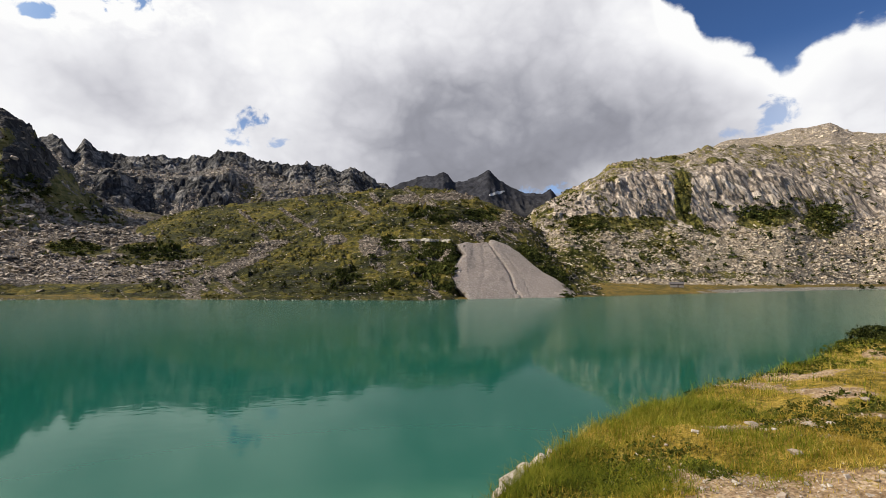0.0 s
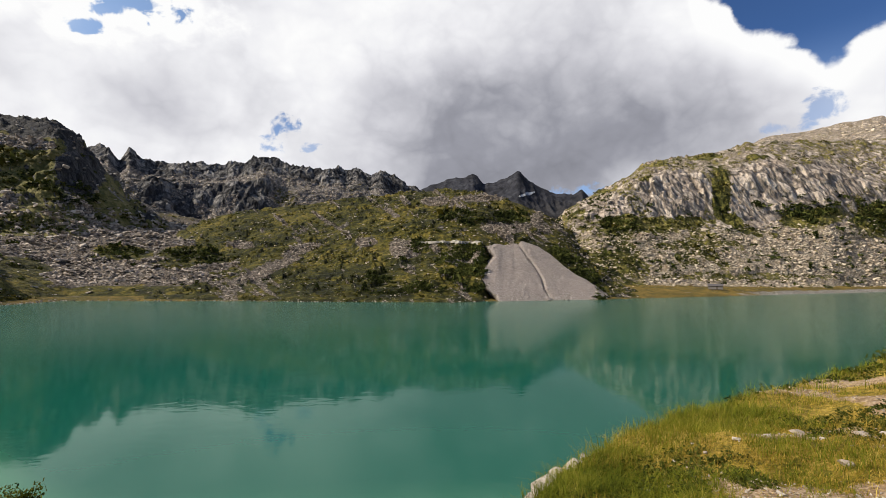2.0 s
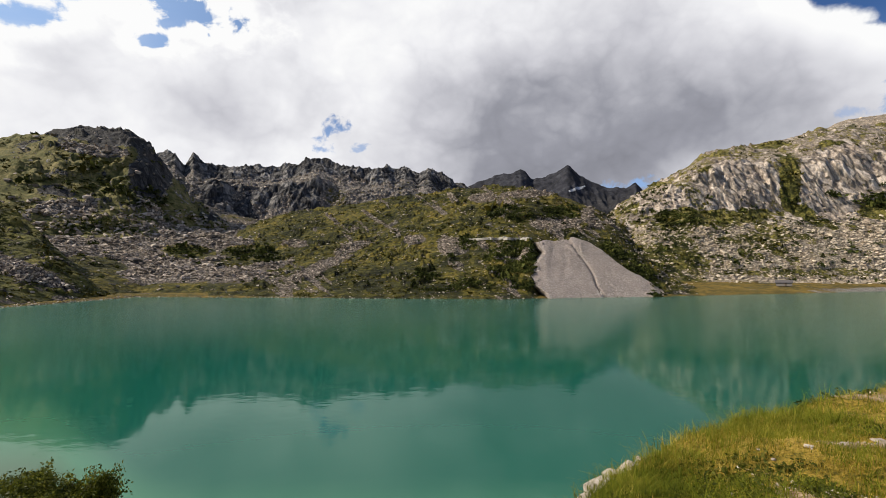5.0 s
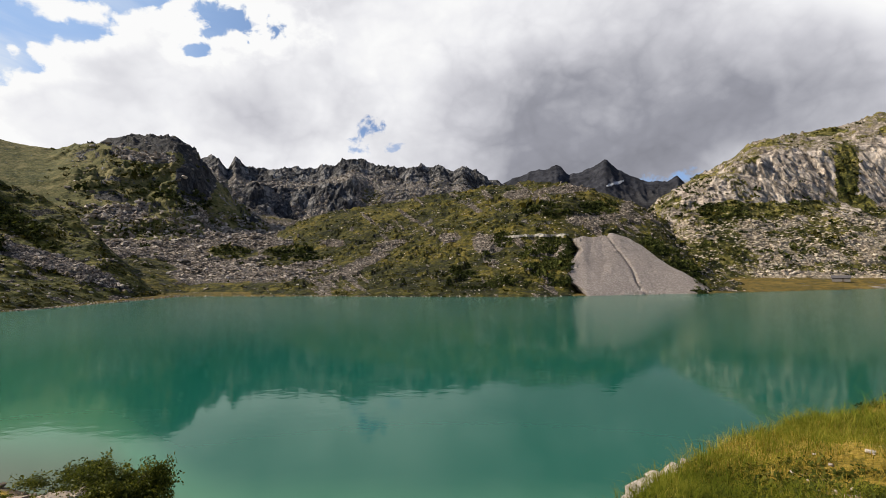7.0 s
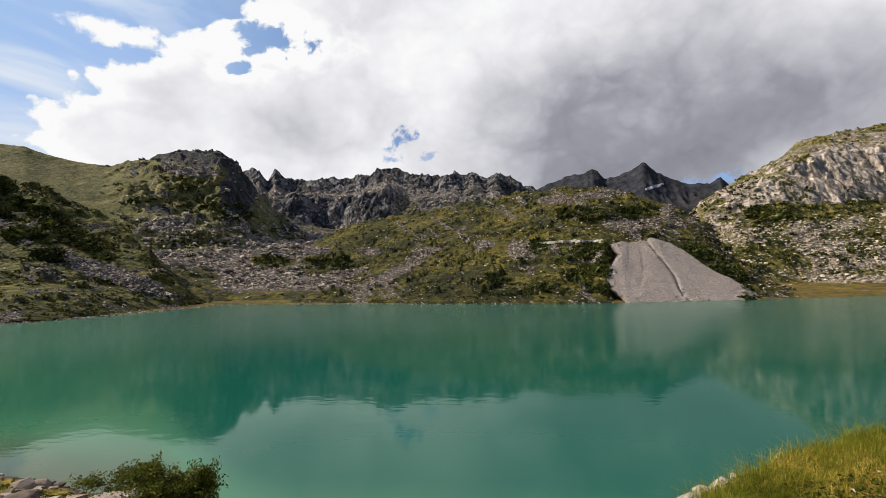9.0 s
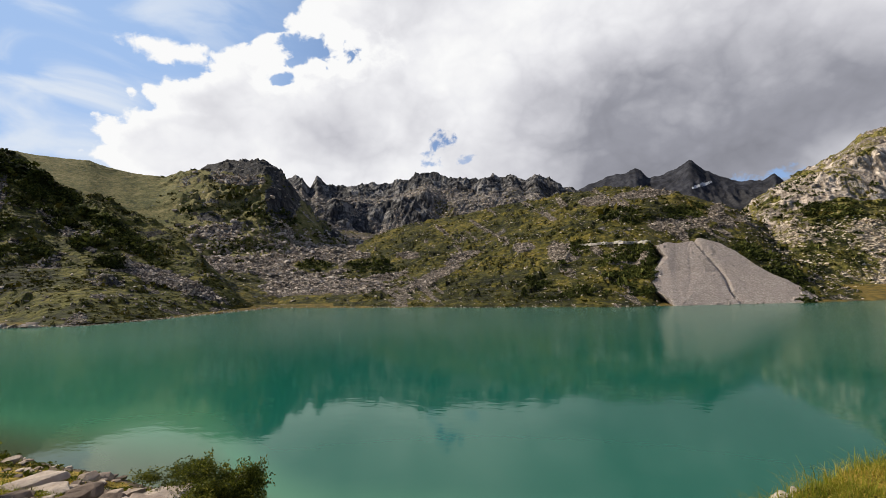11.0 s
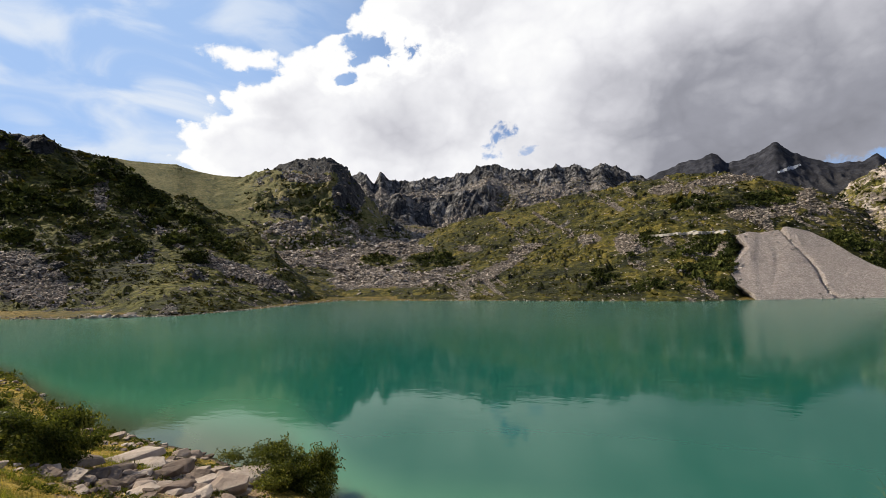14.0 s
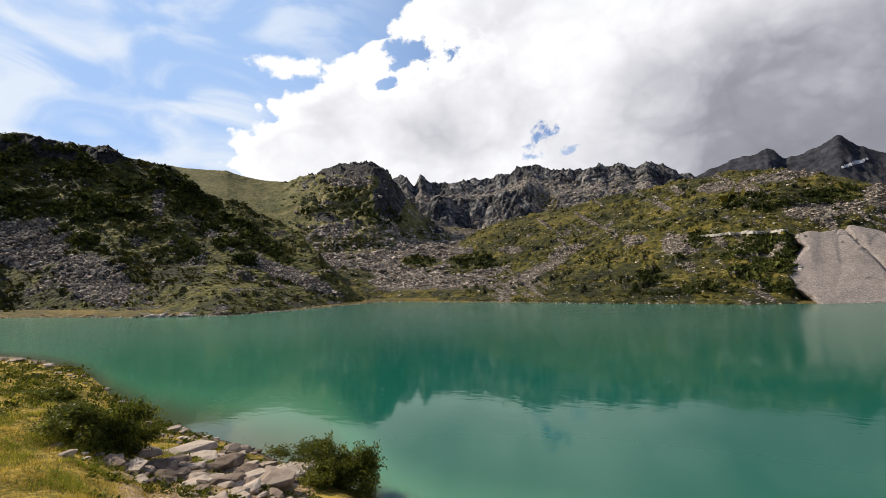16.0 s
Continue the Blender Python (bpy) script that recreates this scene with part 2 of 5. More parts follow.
    h = k.math("ADD", k.math("MULTIPLY", fine, 0.55), k.math("ADD", k.math("MULTIPLY", k.math("MULTIPLY", seam, k.math("MULTIPLY", k.math("SUBTRACT", 1.0, fs), k.math("SUBTRACT", 1.0, fv))), 0.9 * seams), k.math("ADD", k.math("MULTIPLY", k.math("MULTIPLY", k.step(gap, 0.0, 0.3), stony), 0.7), k.math("MULTIPLY", k.math("MULTIPLY", k.step(tuft, 0.75, 0.1), fv), 0.45))))
    k.put(b.inputs["Normal"], k.bump(h, 1.0, relief))
    return m


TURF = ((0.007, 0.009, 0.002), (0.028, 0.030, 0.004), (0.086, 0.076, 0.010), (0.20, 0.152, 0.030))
PALE = ((0.17, 0.138, 0.113), (0.345, 0.29, 0.238), (0.46, 0.395, 0.33))
GREY = ((0.085, 0.077, 0.070), (0.21, 0.19, 0.17), (0.37, 0.335, 0.30))
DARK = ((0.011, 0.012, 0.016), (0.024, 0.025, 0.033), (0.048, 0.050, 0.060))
SCREE = ((0.11, 0.090, 0.071), (0.26, 0.216, 0.172), (0.45, 0.382, 0.310))
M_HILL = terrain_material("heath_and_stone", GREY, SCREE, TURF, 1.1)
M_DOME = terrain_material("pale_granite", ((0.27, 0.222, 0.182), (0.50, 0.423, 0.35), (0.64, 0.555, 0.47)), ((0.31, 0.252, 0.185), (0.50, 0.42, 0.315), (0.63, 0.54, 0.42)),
                          ((0.022, 0.025, 0.006), (0.070, 0.070, 0.014), (0.165, 0.145, 0.034), (0.32, 0.26, 0.10)), 0.7, (0.13, 0.13, 0.027), lichen=0.12, streak=0.55, gap_shade=0.65, lean=0.3, seams=0.72, stain_size=1.6, relief=1.1, warp=3.5, gape=0.15)
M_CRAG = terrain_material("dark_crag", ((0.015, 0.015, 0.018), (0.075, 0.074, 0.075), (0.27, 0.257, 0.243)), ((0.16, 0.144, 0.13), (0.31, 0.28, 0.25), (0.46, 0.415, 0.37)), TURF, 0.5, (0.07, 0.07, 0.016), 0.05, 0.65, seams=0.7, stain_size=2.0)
# Rock and scree near black: cloud shadow over the summit is in the colour.
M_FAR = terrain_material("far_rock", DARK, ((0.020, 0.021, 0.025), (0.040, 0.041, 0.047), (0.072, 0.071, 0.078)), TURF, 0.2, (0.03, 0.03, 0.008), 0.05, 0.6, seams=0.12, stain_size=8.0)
M_HEAP = terrain_material("quarry_gravel", PALE, ((0.30, 0.255, 0.23), (0.41, 0.352, 0.32), (0.54, 0.475, 0.435)), TURF, 3.0, gap_shade=0.3, relief=0.3)
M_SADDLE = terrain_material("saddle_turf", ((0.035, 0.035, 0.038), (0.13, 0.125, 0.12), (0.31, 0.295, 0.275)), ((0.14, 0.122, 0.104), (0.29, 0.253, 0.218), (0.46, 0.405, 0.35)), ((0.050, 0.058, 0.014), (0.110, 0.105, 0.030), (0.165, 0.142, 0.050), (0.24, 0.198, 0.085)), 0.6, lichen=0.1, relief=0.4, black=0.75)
# Dark rock, taken near black so the crown's shade sits in the colour.
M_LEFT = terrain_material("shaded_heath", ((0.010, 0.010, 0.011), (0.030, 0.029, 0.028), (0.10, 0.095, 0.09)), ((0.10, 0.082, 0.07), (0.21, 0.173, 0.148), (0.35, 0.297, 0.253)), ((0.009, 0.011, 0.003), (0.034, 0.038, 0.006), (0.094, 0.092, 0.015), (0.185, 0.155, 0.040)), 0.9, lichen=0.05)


def stone_material(name, dark, mid_c, light, scale=3.0):
    m, k, b = material(name)
    pos = k.add("ShaderNodeTexCoord").outputs["Object"]
    isl = k.add("ShaderNodeNewGeometry").outputs["Random Per Island"]
    obj = k.add("ShaderNodeObjectInfo").outputs["Random"]
    n = k.noise(pos, scale, 8, 0.65)
    spots = k.noise(pos, scale * 6, 4, 0.6)
    v = k.math("ADD", k.math("MULTIPLY", n, 0.6), k.math("ADD", k.math("MULTIPLY", k.math("FRACT", k.math("ADD", isl, obj)), 0.5), -0.05))
    c = k.ramp(v, [(0.15, dark), (0.45, mid_c), (0.8, light)])
    c = k.mix(k.step(spots, 0.58, 0.7, 0.0, 0.45), c, (0.16, 0.155, 0.10))
    k.put(b.inputs["Base Color"], c)
    b.inputs["Roughness"].default_value = 0.88
    b.inputs["Specular IOR Level"].default_value = 0.25
    k.put(b.inputs["Normal"], k.bump(k.math("ADD", n, k.math("MULTIPLY", spots, 0.35)), 0.7, 0.25 / scale))
    return m


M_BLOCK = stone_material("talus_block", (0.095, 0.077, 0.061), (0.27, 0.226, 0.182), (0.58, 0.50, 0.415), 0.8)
# Lighter, warmer copy of talus_block; the granite's sunshine is put into its colour.
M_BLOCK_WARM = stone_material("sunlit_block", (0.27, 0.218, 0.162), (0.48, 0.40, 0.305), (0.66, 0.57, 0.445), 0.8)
M_PALE_STONE = stone_material("pale_bank_stone", (0.26, 0.21, 0.165), (0.42, 0.36, 0.30), (0.58, 0.52, 0.45), 5.0)
M_SLAB = stone_material("shore_slab", (0.060, 0.042, 0.031), (0.20, 0.150, 0.116), (0.50, 0.42, 0.345), 2.2)
M_GRAVEL = stone_material("spoil_gravel", (0.25, 0.215, 0.195), (0.37, 0.32, 0.29), (0.50, 0.44, 0.405), 1.5)


def leaf_material(name, stops, rough=0.8, patch=0.8, through_light=0.3):
    m, k, b = material(name)
    r = k.add("ShaderNodeNewGeometry").outputs["Random Per Island"]
    pos = k.add("ShaderNodeTexCoord").outputs["Object"]
    n = k.math("ADD", k.math("MULTIPLY", k.noise(pos, patch, 4, 0.6), 0.55), k.math("MULTIPLY", k.noise(pos, patch * 0.27, 3, 0.5), 0.45))
    v = k.math("ADD", k.math("MULTIPLY", r, 0.5), k.math("ADD", k.math("MULTIPLY", k.math("SUBTRACT", n, 0.5), 1.7), 0.25))
    c = k.ramp(v, stops)
    k.put(b.inputs["Base Color"], c)
    b.inputs["Roughness"].default_value = rough
    b.inputs["Specular IOR Level"].default_value = 0.08
    thin = k.add("ShaderNodeBsdfTranslucent")
    k.put(thin.inputs["Color"], k.vec("MULTIPLY", c, (1.25, 1.25, 0.8)))
    both = k.add("ShaderNodeMixShader")
    both.inputs[0].default_value = through_light
    k.put(both.inputs[1], b.outputs[0])
    k.put(both.inputs[2], thin.outputs[0])
    out = [n for n in k.tree.nodes if n.type == "OUTPUT_MATERIAL"][0]
    k.put(out.inputs[0], both.outputs[0])
    return m


M_SHRUB = leaf_material("dwarf_pine_needles", [(0.1, (0.007, 0.010, 0.003)), (0.5, (0.034, 0.043, 0.010)), (0.9, (0.150, 0.158, 0.040))], 0.85, 0.25, 0.1)
M_ALDER = leaf_material("alder_leaf", [(0.1, (0.020, 0.030, 0.007)), (0.5, (0.078, 0.092, 0.017)), (0.9, (0.25, 0.245, 0.052))], 0.45, 0.8, 0.35)
M_GRASS = leaf_material("green_grass_blade", [(0.08, (0.030, 0.044, 0.006)), (0.38, (0.14, 0.165, 0.014)), (0.65, (0.225, 0.225, 0.026)), (0.9, (0.46, 0.37, 0.07))], 0.8, 2.4, 0.4)
M_STRAW = leaf_material("straw_grass_blade", [(0.1, (0.10, 0.084, 0.014)), (0.4, (0.29, 0.205, 0.028)), (0.65, (0.49, 0.355, 0.072)), (0.9, (0.68, 0.53, 0.18))], 0.8, 2.4, 0.4)


def water_material():
    """Milky turquoise glacial water, nearly calm: scattering body under a thin reflecting face."""
    m = bpy.data.materials.new("glacial_water")
    m.use_nodes = True
    k = Nodes(m.node_tree)
    out = k.add("ShaderNodeOutputMaterial")
    pos = k.add("ShaderNodeTexCoord").outputs["Object"]
    n = k.noise(k.vec("MULTIPLY", pos, (0.02, 0.05, 1.0)), 1.0, 4, 0.5)
    shallow = k.add("ShaderNodeAttribute")
    shallow.attribute_name = "cover"
    c = k.mix(n, (0.0052, 0.077, 0.053), (0.0080, 0.096, 0.067))
    c = k.mix(k.split(shallow.outputs["Color"])[1], c, (0.050, 0.172, 0.098))
    c = k.mix(k.split(shallow.outputs["Color"])[0], c, (0.055, 0.060, 0.035))
    r1 = k.noise(k.vec("MULTIPLY", pos, (1.0, 1.6, 1.0)), 1.1, 3, 0.5)
    r2 = k.noise(pos, 0.12, 3, 0.5)
    h = k.math("MULTIPLY", r1, k.step(r2, 0.35, 0.65, 0.35, 1.0))
    h = k.math("MULTIPLY", h, k.step(k.vec("LENGTH", pos), 30.0, 80.0, 1.0, 0.0))
    nor = k.bump(h, 0.12, 0.05)
    body = k.add("ShaderNodeBsdfDiffuse")
    k.put(body.inputs["Color"], c)
    face = k.add("ShaderNodeBsdfGlossy")
    face.inputs["Color"].default_value = (0.86, 0.97, 0.88, 1)
    # glassy under the near bank, ruffled by the breeze further out
    k.put(face.inputs["Roughness"], k.step(k.vec("LENGTH", pos), 22.0, 70.0, 0.050, 0.17))
    k.put(face.inputs["Normal"], nor)
    fres = k.add("ShaderNodeFresnel")
    fres.inputs["IOR"].default_value = 1.33
    k.put(fres.inputs["Normal"], nor)
    mix = k.add("ShaderNodeMixShader")
    k.put(mix.inputs[0], k.math("MULTIPLY", fres.outputs[0], 0.86))
    k.put(mix.inputs[1], body.outputs[0])
    k.put(mix.inputs[2], face.outputs[0])
    k.put(out.inputs[0], mix.outputs[0])
    return m


def bank_material():
    """Thin turf with bare gravelly earth."""
    m, k, b = material("bank_turf")
    pos = k.add("ShaderNodeTexCoord").outputs["Object"]
    cover = k.add("ShaderNodeAttribute")
    cover.attribute_name = "cover"
    cov = k.split(cover.outputs["Color"])
    wide = k.noise(pos, 0.5, 6, 0.6)
    fine = k.noise(pos, 6.0, 6, 0.65)
    grit = k.add("ShaderNodeTexNoise")
    k.put(grit.inputs["Vector"], pos)
    grit.inputs["Scale"].default_value = 26.0
    grit.inputs["Detail"].default_value = 5.0
    grit = grit.outputs["Color"]
    earth = k.ramp(k.math("ADD", k.math("MULTIPLY", k.split(grit)[0], 0.5), k.math("MULTIPLY", fine, 0.5)),
                   [(0.36, (0.14, 0.088, 0.045)), (0.5, (0.33, 0.23, 0.135)), (0.64, (0.58, 0.455, 0.32))])
    turf = k.ramp(k.math("ADD", k.math("MULTIPLY", wide, 0.35), k.math("ADD", k.math("MULTIPLY", fine, 0.4), k.math("MULTIPLY", k.split(grit)[2], 0.25))),
                  [(0.36, (0.030, 0.032, 0.006)), (0.46, (0.13, 0.105, 0.014)), (0.53, (0.32, 0.222, 0.038)), (0.63, (0.54, 0.39, 0.10))])
    f = k.step(k.math("ADD", cov[1], k.math("MULTIPLY", k.math("SUBTRACT", fine, 0.5), 2.2)), 0.36, 0.62)
    shore = k.mix(cov[0], earth, (0.055, 0.045, 0.03))
    k.put(b.inputs["Base Color"], k.mix(f, shore, turf))
    b.inputs["Roughness"].default_value = 0.95
    b.inputs["Specular IOR Level"].default_value = 0.15
    k.put(b.inputs["Normal"], k.bump(k.math("ADD", fine, k.math("MULTIPLY", k.split(grit)[1], 0.5)), 1.0, 0.08))
    return m


def plain_material(name, dark, light, scale, rough=0.8):
    m, k, b = material(name)
    n = k.noise(k.add("ShaderNodeTexCoord").outputs["Object"], scale, 6, 0.6)
    k.put(b.inputs["Base Color"], k.mix(n, dark, light))
    b.inputs["Roughness"].default_value = rough
    k.put(b.inputs["Normal"], k.bump(n, 0.4, 0.1 / scale))
    return m


M_WATER = water_material()
M_BANK = bank_material()
M_BARK = plain_material("bark", (0.05, 0.04, 0.03), (0.13, 0.10, 0.075), 8)
# Greyed snow: the shade over the patch is put into its colour.
M_SNOW = plain_material("shaded_old_snow", (0.30, 0.31, 0.33), (0.55, 0.56, 0.58), 0.05)
M_ROOF = plain_material("hut_roof", (0.06, 0.055, 0.058), (0.11, 0.10, 0.10), 1.0, 0.95)
M_HUTWALL = plain_material("hut_stone", (0.10, 0.09, 0.08), (0.22, 0.20, 0.18), 1.5)
M_TRACK = plain_material("track_stone", (0.26, 0.24, 0.21), (0.46, 0.43, 0.38), 1.2)

# ---- mesh helpers ----


def mesh_from(name, verts, faces, mat, shade_smooth=True, cover=None):
    """A mesh from arrays; all faces have the same number of corners."""
    me = bpy.data.meshes.new(name)
    verts, faces = np.asarray(verts, np.float32), np.asarray(faces, np.int32)
    n = faces.shape[1]
    me.vertices.add(len(verts))
    me.vertices.foreach_set("co", verts.ravel())
    me.loops.add(faces.size)
    me.loops.foreach_set("vertex_index", faces.ravel())
    me.polygons.add(len(faces))
    me.polygons.foreach_set("loop_start", np.arange(0, faces.size, n, dtype=np.int32))
    me.polygons.foreach_set("use_smooth", np.full(len(faces), shade_smooth))
    if cover is not None:
        a = me.attributes.new("cover", "FLOAT_COLOR", "POINT")
        a.data.foreach_set("color", np.asarray(cover, np.float32).ravel())
    me.materials.append(mat)
    me.update(calc_edges=True)
    me.validate()
    return me


def grid_faces(na, nr, wrap=False):
    i, j = np.meshgrid(np.arange(na if wrap else na - 1), np.arange(nr - 1), indexing="ij")
    i2 = (i + 1) % na
    return np.stack((i * nr + j, i * nr + j + 1, i2 * nr + j + 1, i2 * nr + j), -1).reshape(-1, 4)


def part(name, bm, mat, parent, label=""):
    me = bpy.data.meshes.new(name)
    bm.to_mesh(me)
    bm.free()
    me.materials.append(mat)
    ob = new(name, me)
    ob.parent = parent
    return tagged(ob, label)


def hull(points):
    """Corners and triangles of the convex hull of some points."""
    bm = bmesh.new()
    for p in points:
        bm.verts.new(p)
    out = bmesh.ops.convex_hull(bm, input=bm.verts[:])
    loose = [v for v in bm.verts if not v.link_faces]
    bmesh.ops.delete(bm, geom=loose, context="VERTS")
    bmesh.ops.triangulate(bm, faces=bm.faces[:])
    bm.verts.ensure_lookup_table()
    bm.verts.index_update()
    v = np.array([p.co[:] for p in bm.verts])
    f = np.array([[p.index for p in q.verts] for q in bm.faces])
    bm.free()
    return v, f


def stone_points(rng, count, flat):
    p = rng.uniform(-1, 1, (count, 3))
    p /= np.maximum(np.abs(p).max(1), 0.01)[:, None] ** 0.75
    return p * np.array((1, rng.uniform(0.6, 0.95), flat * rng.uniform(0.7, 1.2)))


def scatter_blocks(name, places, sizes, mat, seed, flat=0.6, tilt=0.24, sink=0.12):
    """One mesh of many angular stones."""
    rng = np.random.default_rng(seed)
    kinds = [hull(stone_points(rng, 9, flat)) for _ in range(16)]
    pick = rng.integers(0, 16, len(places))
    places, sizes = np.asarray(places), np.asarray(sizes)
    vs, fs, base = [], [], 0
    for n, (tv, tf) in enumerate(kinds):
        at = np.nonzero(pick == n)[0]
        m = len(at)
        a, b, c = rng.uniform(0, 6.283, m)[:, None], rng.normal(0, tilt, m)[:, None], rng.normal(0, tilt, m)[:, None]
        v = tv[None] * (sizes[at] * 0.5)[:, None, None]
        x, y, z = v[..., 0], v[..., 1], v[..., 2]
        y, z = y * np.cos(b) - z * np.sin(b), y * np.sin(b) + z * np.cos(b)
        x, z = x * np.cos(c) - z * np.sin(c), x * np.sin(c) + z * np.cos(c)
        x, y = x * np.cos(a) - y * np.sin(a), x * np.sin(a) + y * np.cos(a)
        p = places[at]
        vs.append(np.stack((x + p[:, 0:1], y + p[:, 1:2], z + p[:, 2:3] + (sizes[at] * sink)[:, None]), -1).reshape(-1, 3))
        fs.append((tf[None] + (base + np.arange(m) * len(tv))[:, None, None]).reshape(-1, 3))
        base += m * len(tv)
    return new(name, mesh_from(name, np.concatenate(vs), np.concatenate(fs), mat, False))


def leaf_cloud(rng, count, radius, height, size, shell=0.5):
    """Corners of many small leaves that fill a low rounded crown, as (n, 4, 3)."""
    u = rng.normal(0, 1, (count, 3))
    u /= np.linalg.norm(u, axis=1)[:, None]
    u[:, 2] = np.abs(u[:, 2])
    rad = rng.uniform(shell, 1.0, count) * (0.8 + 0.35 * np.sin(u[:, 0] * 5 + u[:, 1] * 4 + rng.uniform(0, 6)))
    c = u * rad[:, None] * np.array((radius, radius, height))
    t = rng.normal(0, 1, (count, 3))
    t /= np.linalg.norm(t, axis=1)[:, None]
    s = np.cross(t, rng.normal(0, 1, (count, 3)))
    s /= np.linalg.norm(s, axis=1)[:, None]
    L = (size * rng.uniform(0.6, 1.4, count))[:, None]
    return np.stack((c - t * L, c + s * L * 0.45, c + t * L, c - s * L * 0.45), 1)


def scatter_shrubs(name, places, sizes, mat, seed, leaves=46, leaf=0.2, height=0.8):
    rng = np.random.default_rng(seed)
    tem = [leaf_cloud(rng, leaves, 1.0, height, leaf) for _ in range(6)]
    out = []
    for p, s in zip(places, sizes):
        t = tem[rng.integers(6)]
        a = rng.uniform(0, 6.283)
        m = np.array(((math.cos(a), -math.sin(a), 0), (math.sin(a), math.cos(a), 0), (0, 0, 1))) * (s * np.array((1, 1, rng.uniform(0.7, 1.2)))[:, None])
        out.append(t @ m.T + p)
    v = np.concatenate(out).reshape(-1, 3)
    return new(name, mesh_from(name, v, np.arange(len(v)).reshape(-1, 4), mat, False))


# ---- shore and ground ----
FAR_SHORE = ((-180, 90), (-120, 140), (-75, 330), (-60, 360), (-50, 350), (-42, 322), (-36.4, 255), (-31.7, 215), (-26.5, 184), (-20, 158), (-14.5, 141), (-4.5, 127), (2.3, 119),
             (19, 125), (34.7, 143), (42.5, 158), (48.4, 134), (54, 118), (60, 109), (70, 122), (78, 148), (86, 150), (95, 120), (105, 95), (180, 90))
NEAR_SHORE = ((-180, 60), (-120, 60), (-100, 75), (-70, 52), (-43, 27), (-39.7, 22), (-34, 17.5), (-26, 14.5), (-13, 11.3), (-7, 10.3), (15, 9.6), (35, 11.2), (43, 13.2), (48, 15.4),
              (54.6, 17.7), (58.7, 19.9), (63, 22.6), (67, 26.5), (70, 33), (73, 47), (76, 56), (78, 61), (86, 95), (95, 118), (105, 95), (120, 60), (180, 60))
RIM = ((-180, 20), (-100, 40), (-70, 30), (-43, 21), (-39.7, 16.3), (-37.5, 13.6), (-34, 11.9), (-26.2, 9.3), (-20.5, 7.8), (-13.3, 6.3), (-7.2, 5.3), (0, 4.2), (20, 3.0), (45, 2.6), (180, 3.0))
RIM_Z = ((-180, 6), (-100, 4.6), (-43, 4.3), (-39.7, 4.2), (-34, 4.0), (-26, 3.9), (-20, 3.8), (-13, 3.75), (-7, 3.62), (0, 3.7), (45, 4.15), (90, 4.3), (120, 6), (180, 6))


def curve(table, az):
    return np.interp(az, [p[0] for p in table], [p[1] for p in table])


def near_height(az, r):
    """Ground of the near bank: level round the eye, a rim, then down to the water and under it."""
    rim, zr, rw = curve(RIM, az), curve(RIM_Z, az), curve(NEAR_SHORE, az)
    out = np.clip((r - rim) / (rw - rim), 0, 1.6)
    lefty = smooth(az, 38, 50)
    fall = (1 - lefty) * out + lefty * np.sign(out) * np.abs(out) ** 0.72
    z = np.where(r < rim, 4.4 + (zr - 4.4) * r / rim, zr * (1 - fall))
    z = np.where(r > rw, -(0.75 - 0.60 * lefty) * (r - rw), z)
    behind = smooth(np.abs(az), 100, 125)
    return np.maximum(z, -3.5) * (1 - behind) + behind * (4.4 + 0.12 * np.maximum(r - 3, 0))


def far_height(az, r):
    """Valley floor past the lake, up to the foot of the hills, and on to the horizon."""
    r0 = curve(FAR_SHORE, az)
    over = r - r0
    z = np.where(over < 0, np.maximum(over * 0.25, -4.0), np.minimum(over * 0.07, 1.2) + np.maximum(over - 20, 0) * 0.055)
    z = np.minimum(z, 30 + 0.02 * r)
    behind = smooth(np.abs(az), 100, 125)
    return z * (1 - behind) + behind * (4.4 + 0.12 * np.minimum(r, 900))


def relief(x, y):
    """Tussocks and hollows of the bank."""
    r = np.hypot(x, y)
    return (0.12 * fbm(x, y, 0 * x, 2.2, 4, seed=3) * smooth(r, 1.5, 4) + 0.12 * fbm(x, y, 0 * x, 7.0, 2, seed=4) * smooth(r, 4, 9)
            + 0.105 * fbm(x, y, 0 * x, 0.75, 3, seed=5) * smooth(r, 2.5, 4))


def bare_soil(x, y, az):
    """Worn gravelly places in the turf of the right-hand bank."""
    return smooth(fbm(x, y, 0 * x, 1.0, 4, seed=21) + 0.26 * smooth(-az, 27, 35) * smooth(np.hypot(x, y), 8.6, 6.6), 0.27, 0.46) * smooth(-az, 16, 30)


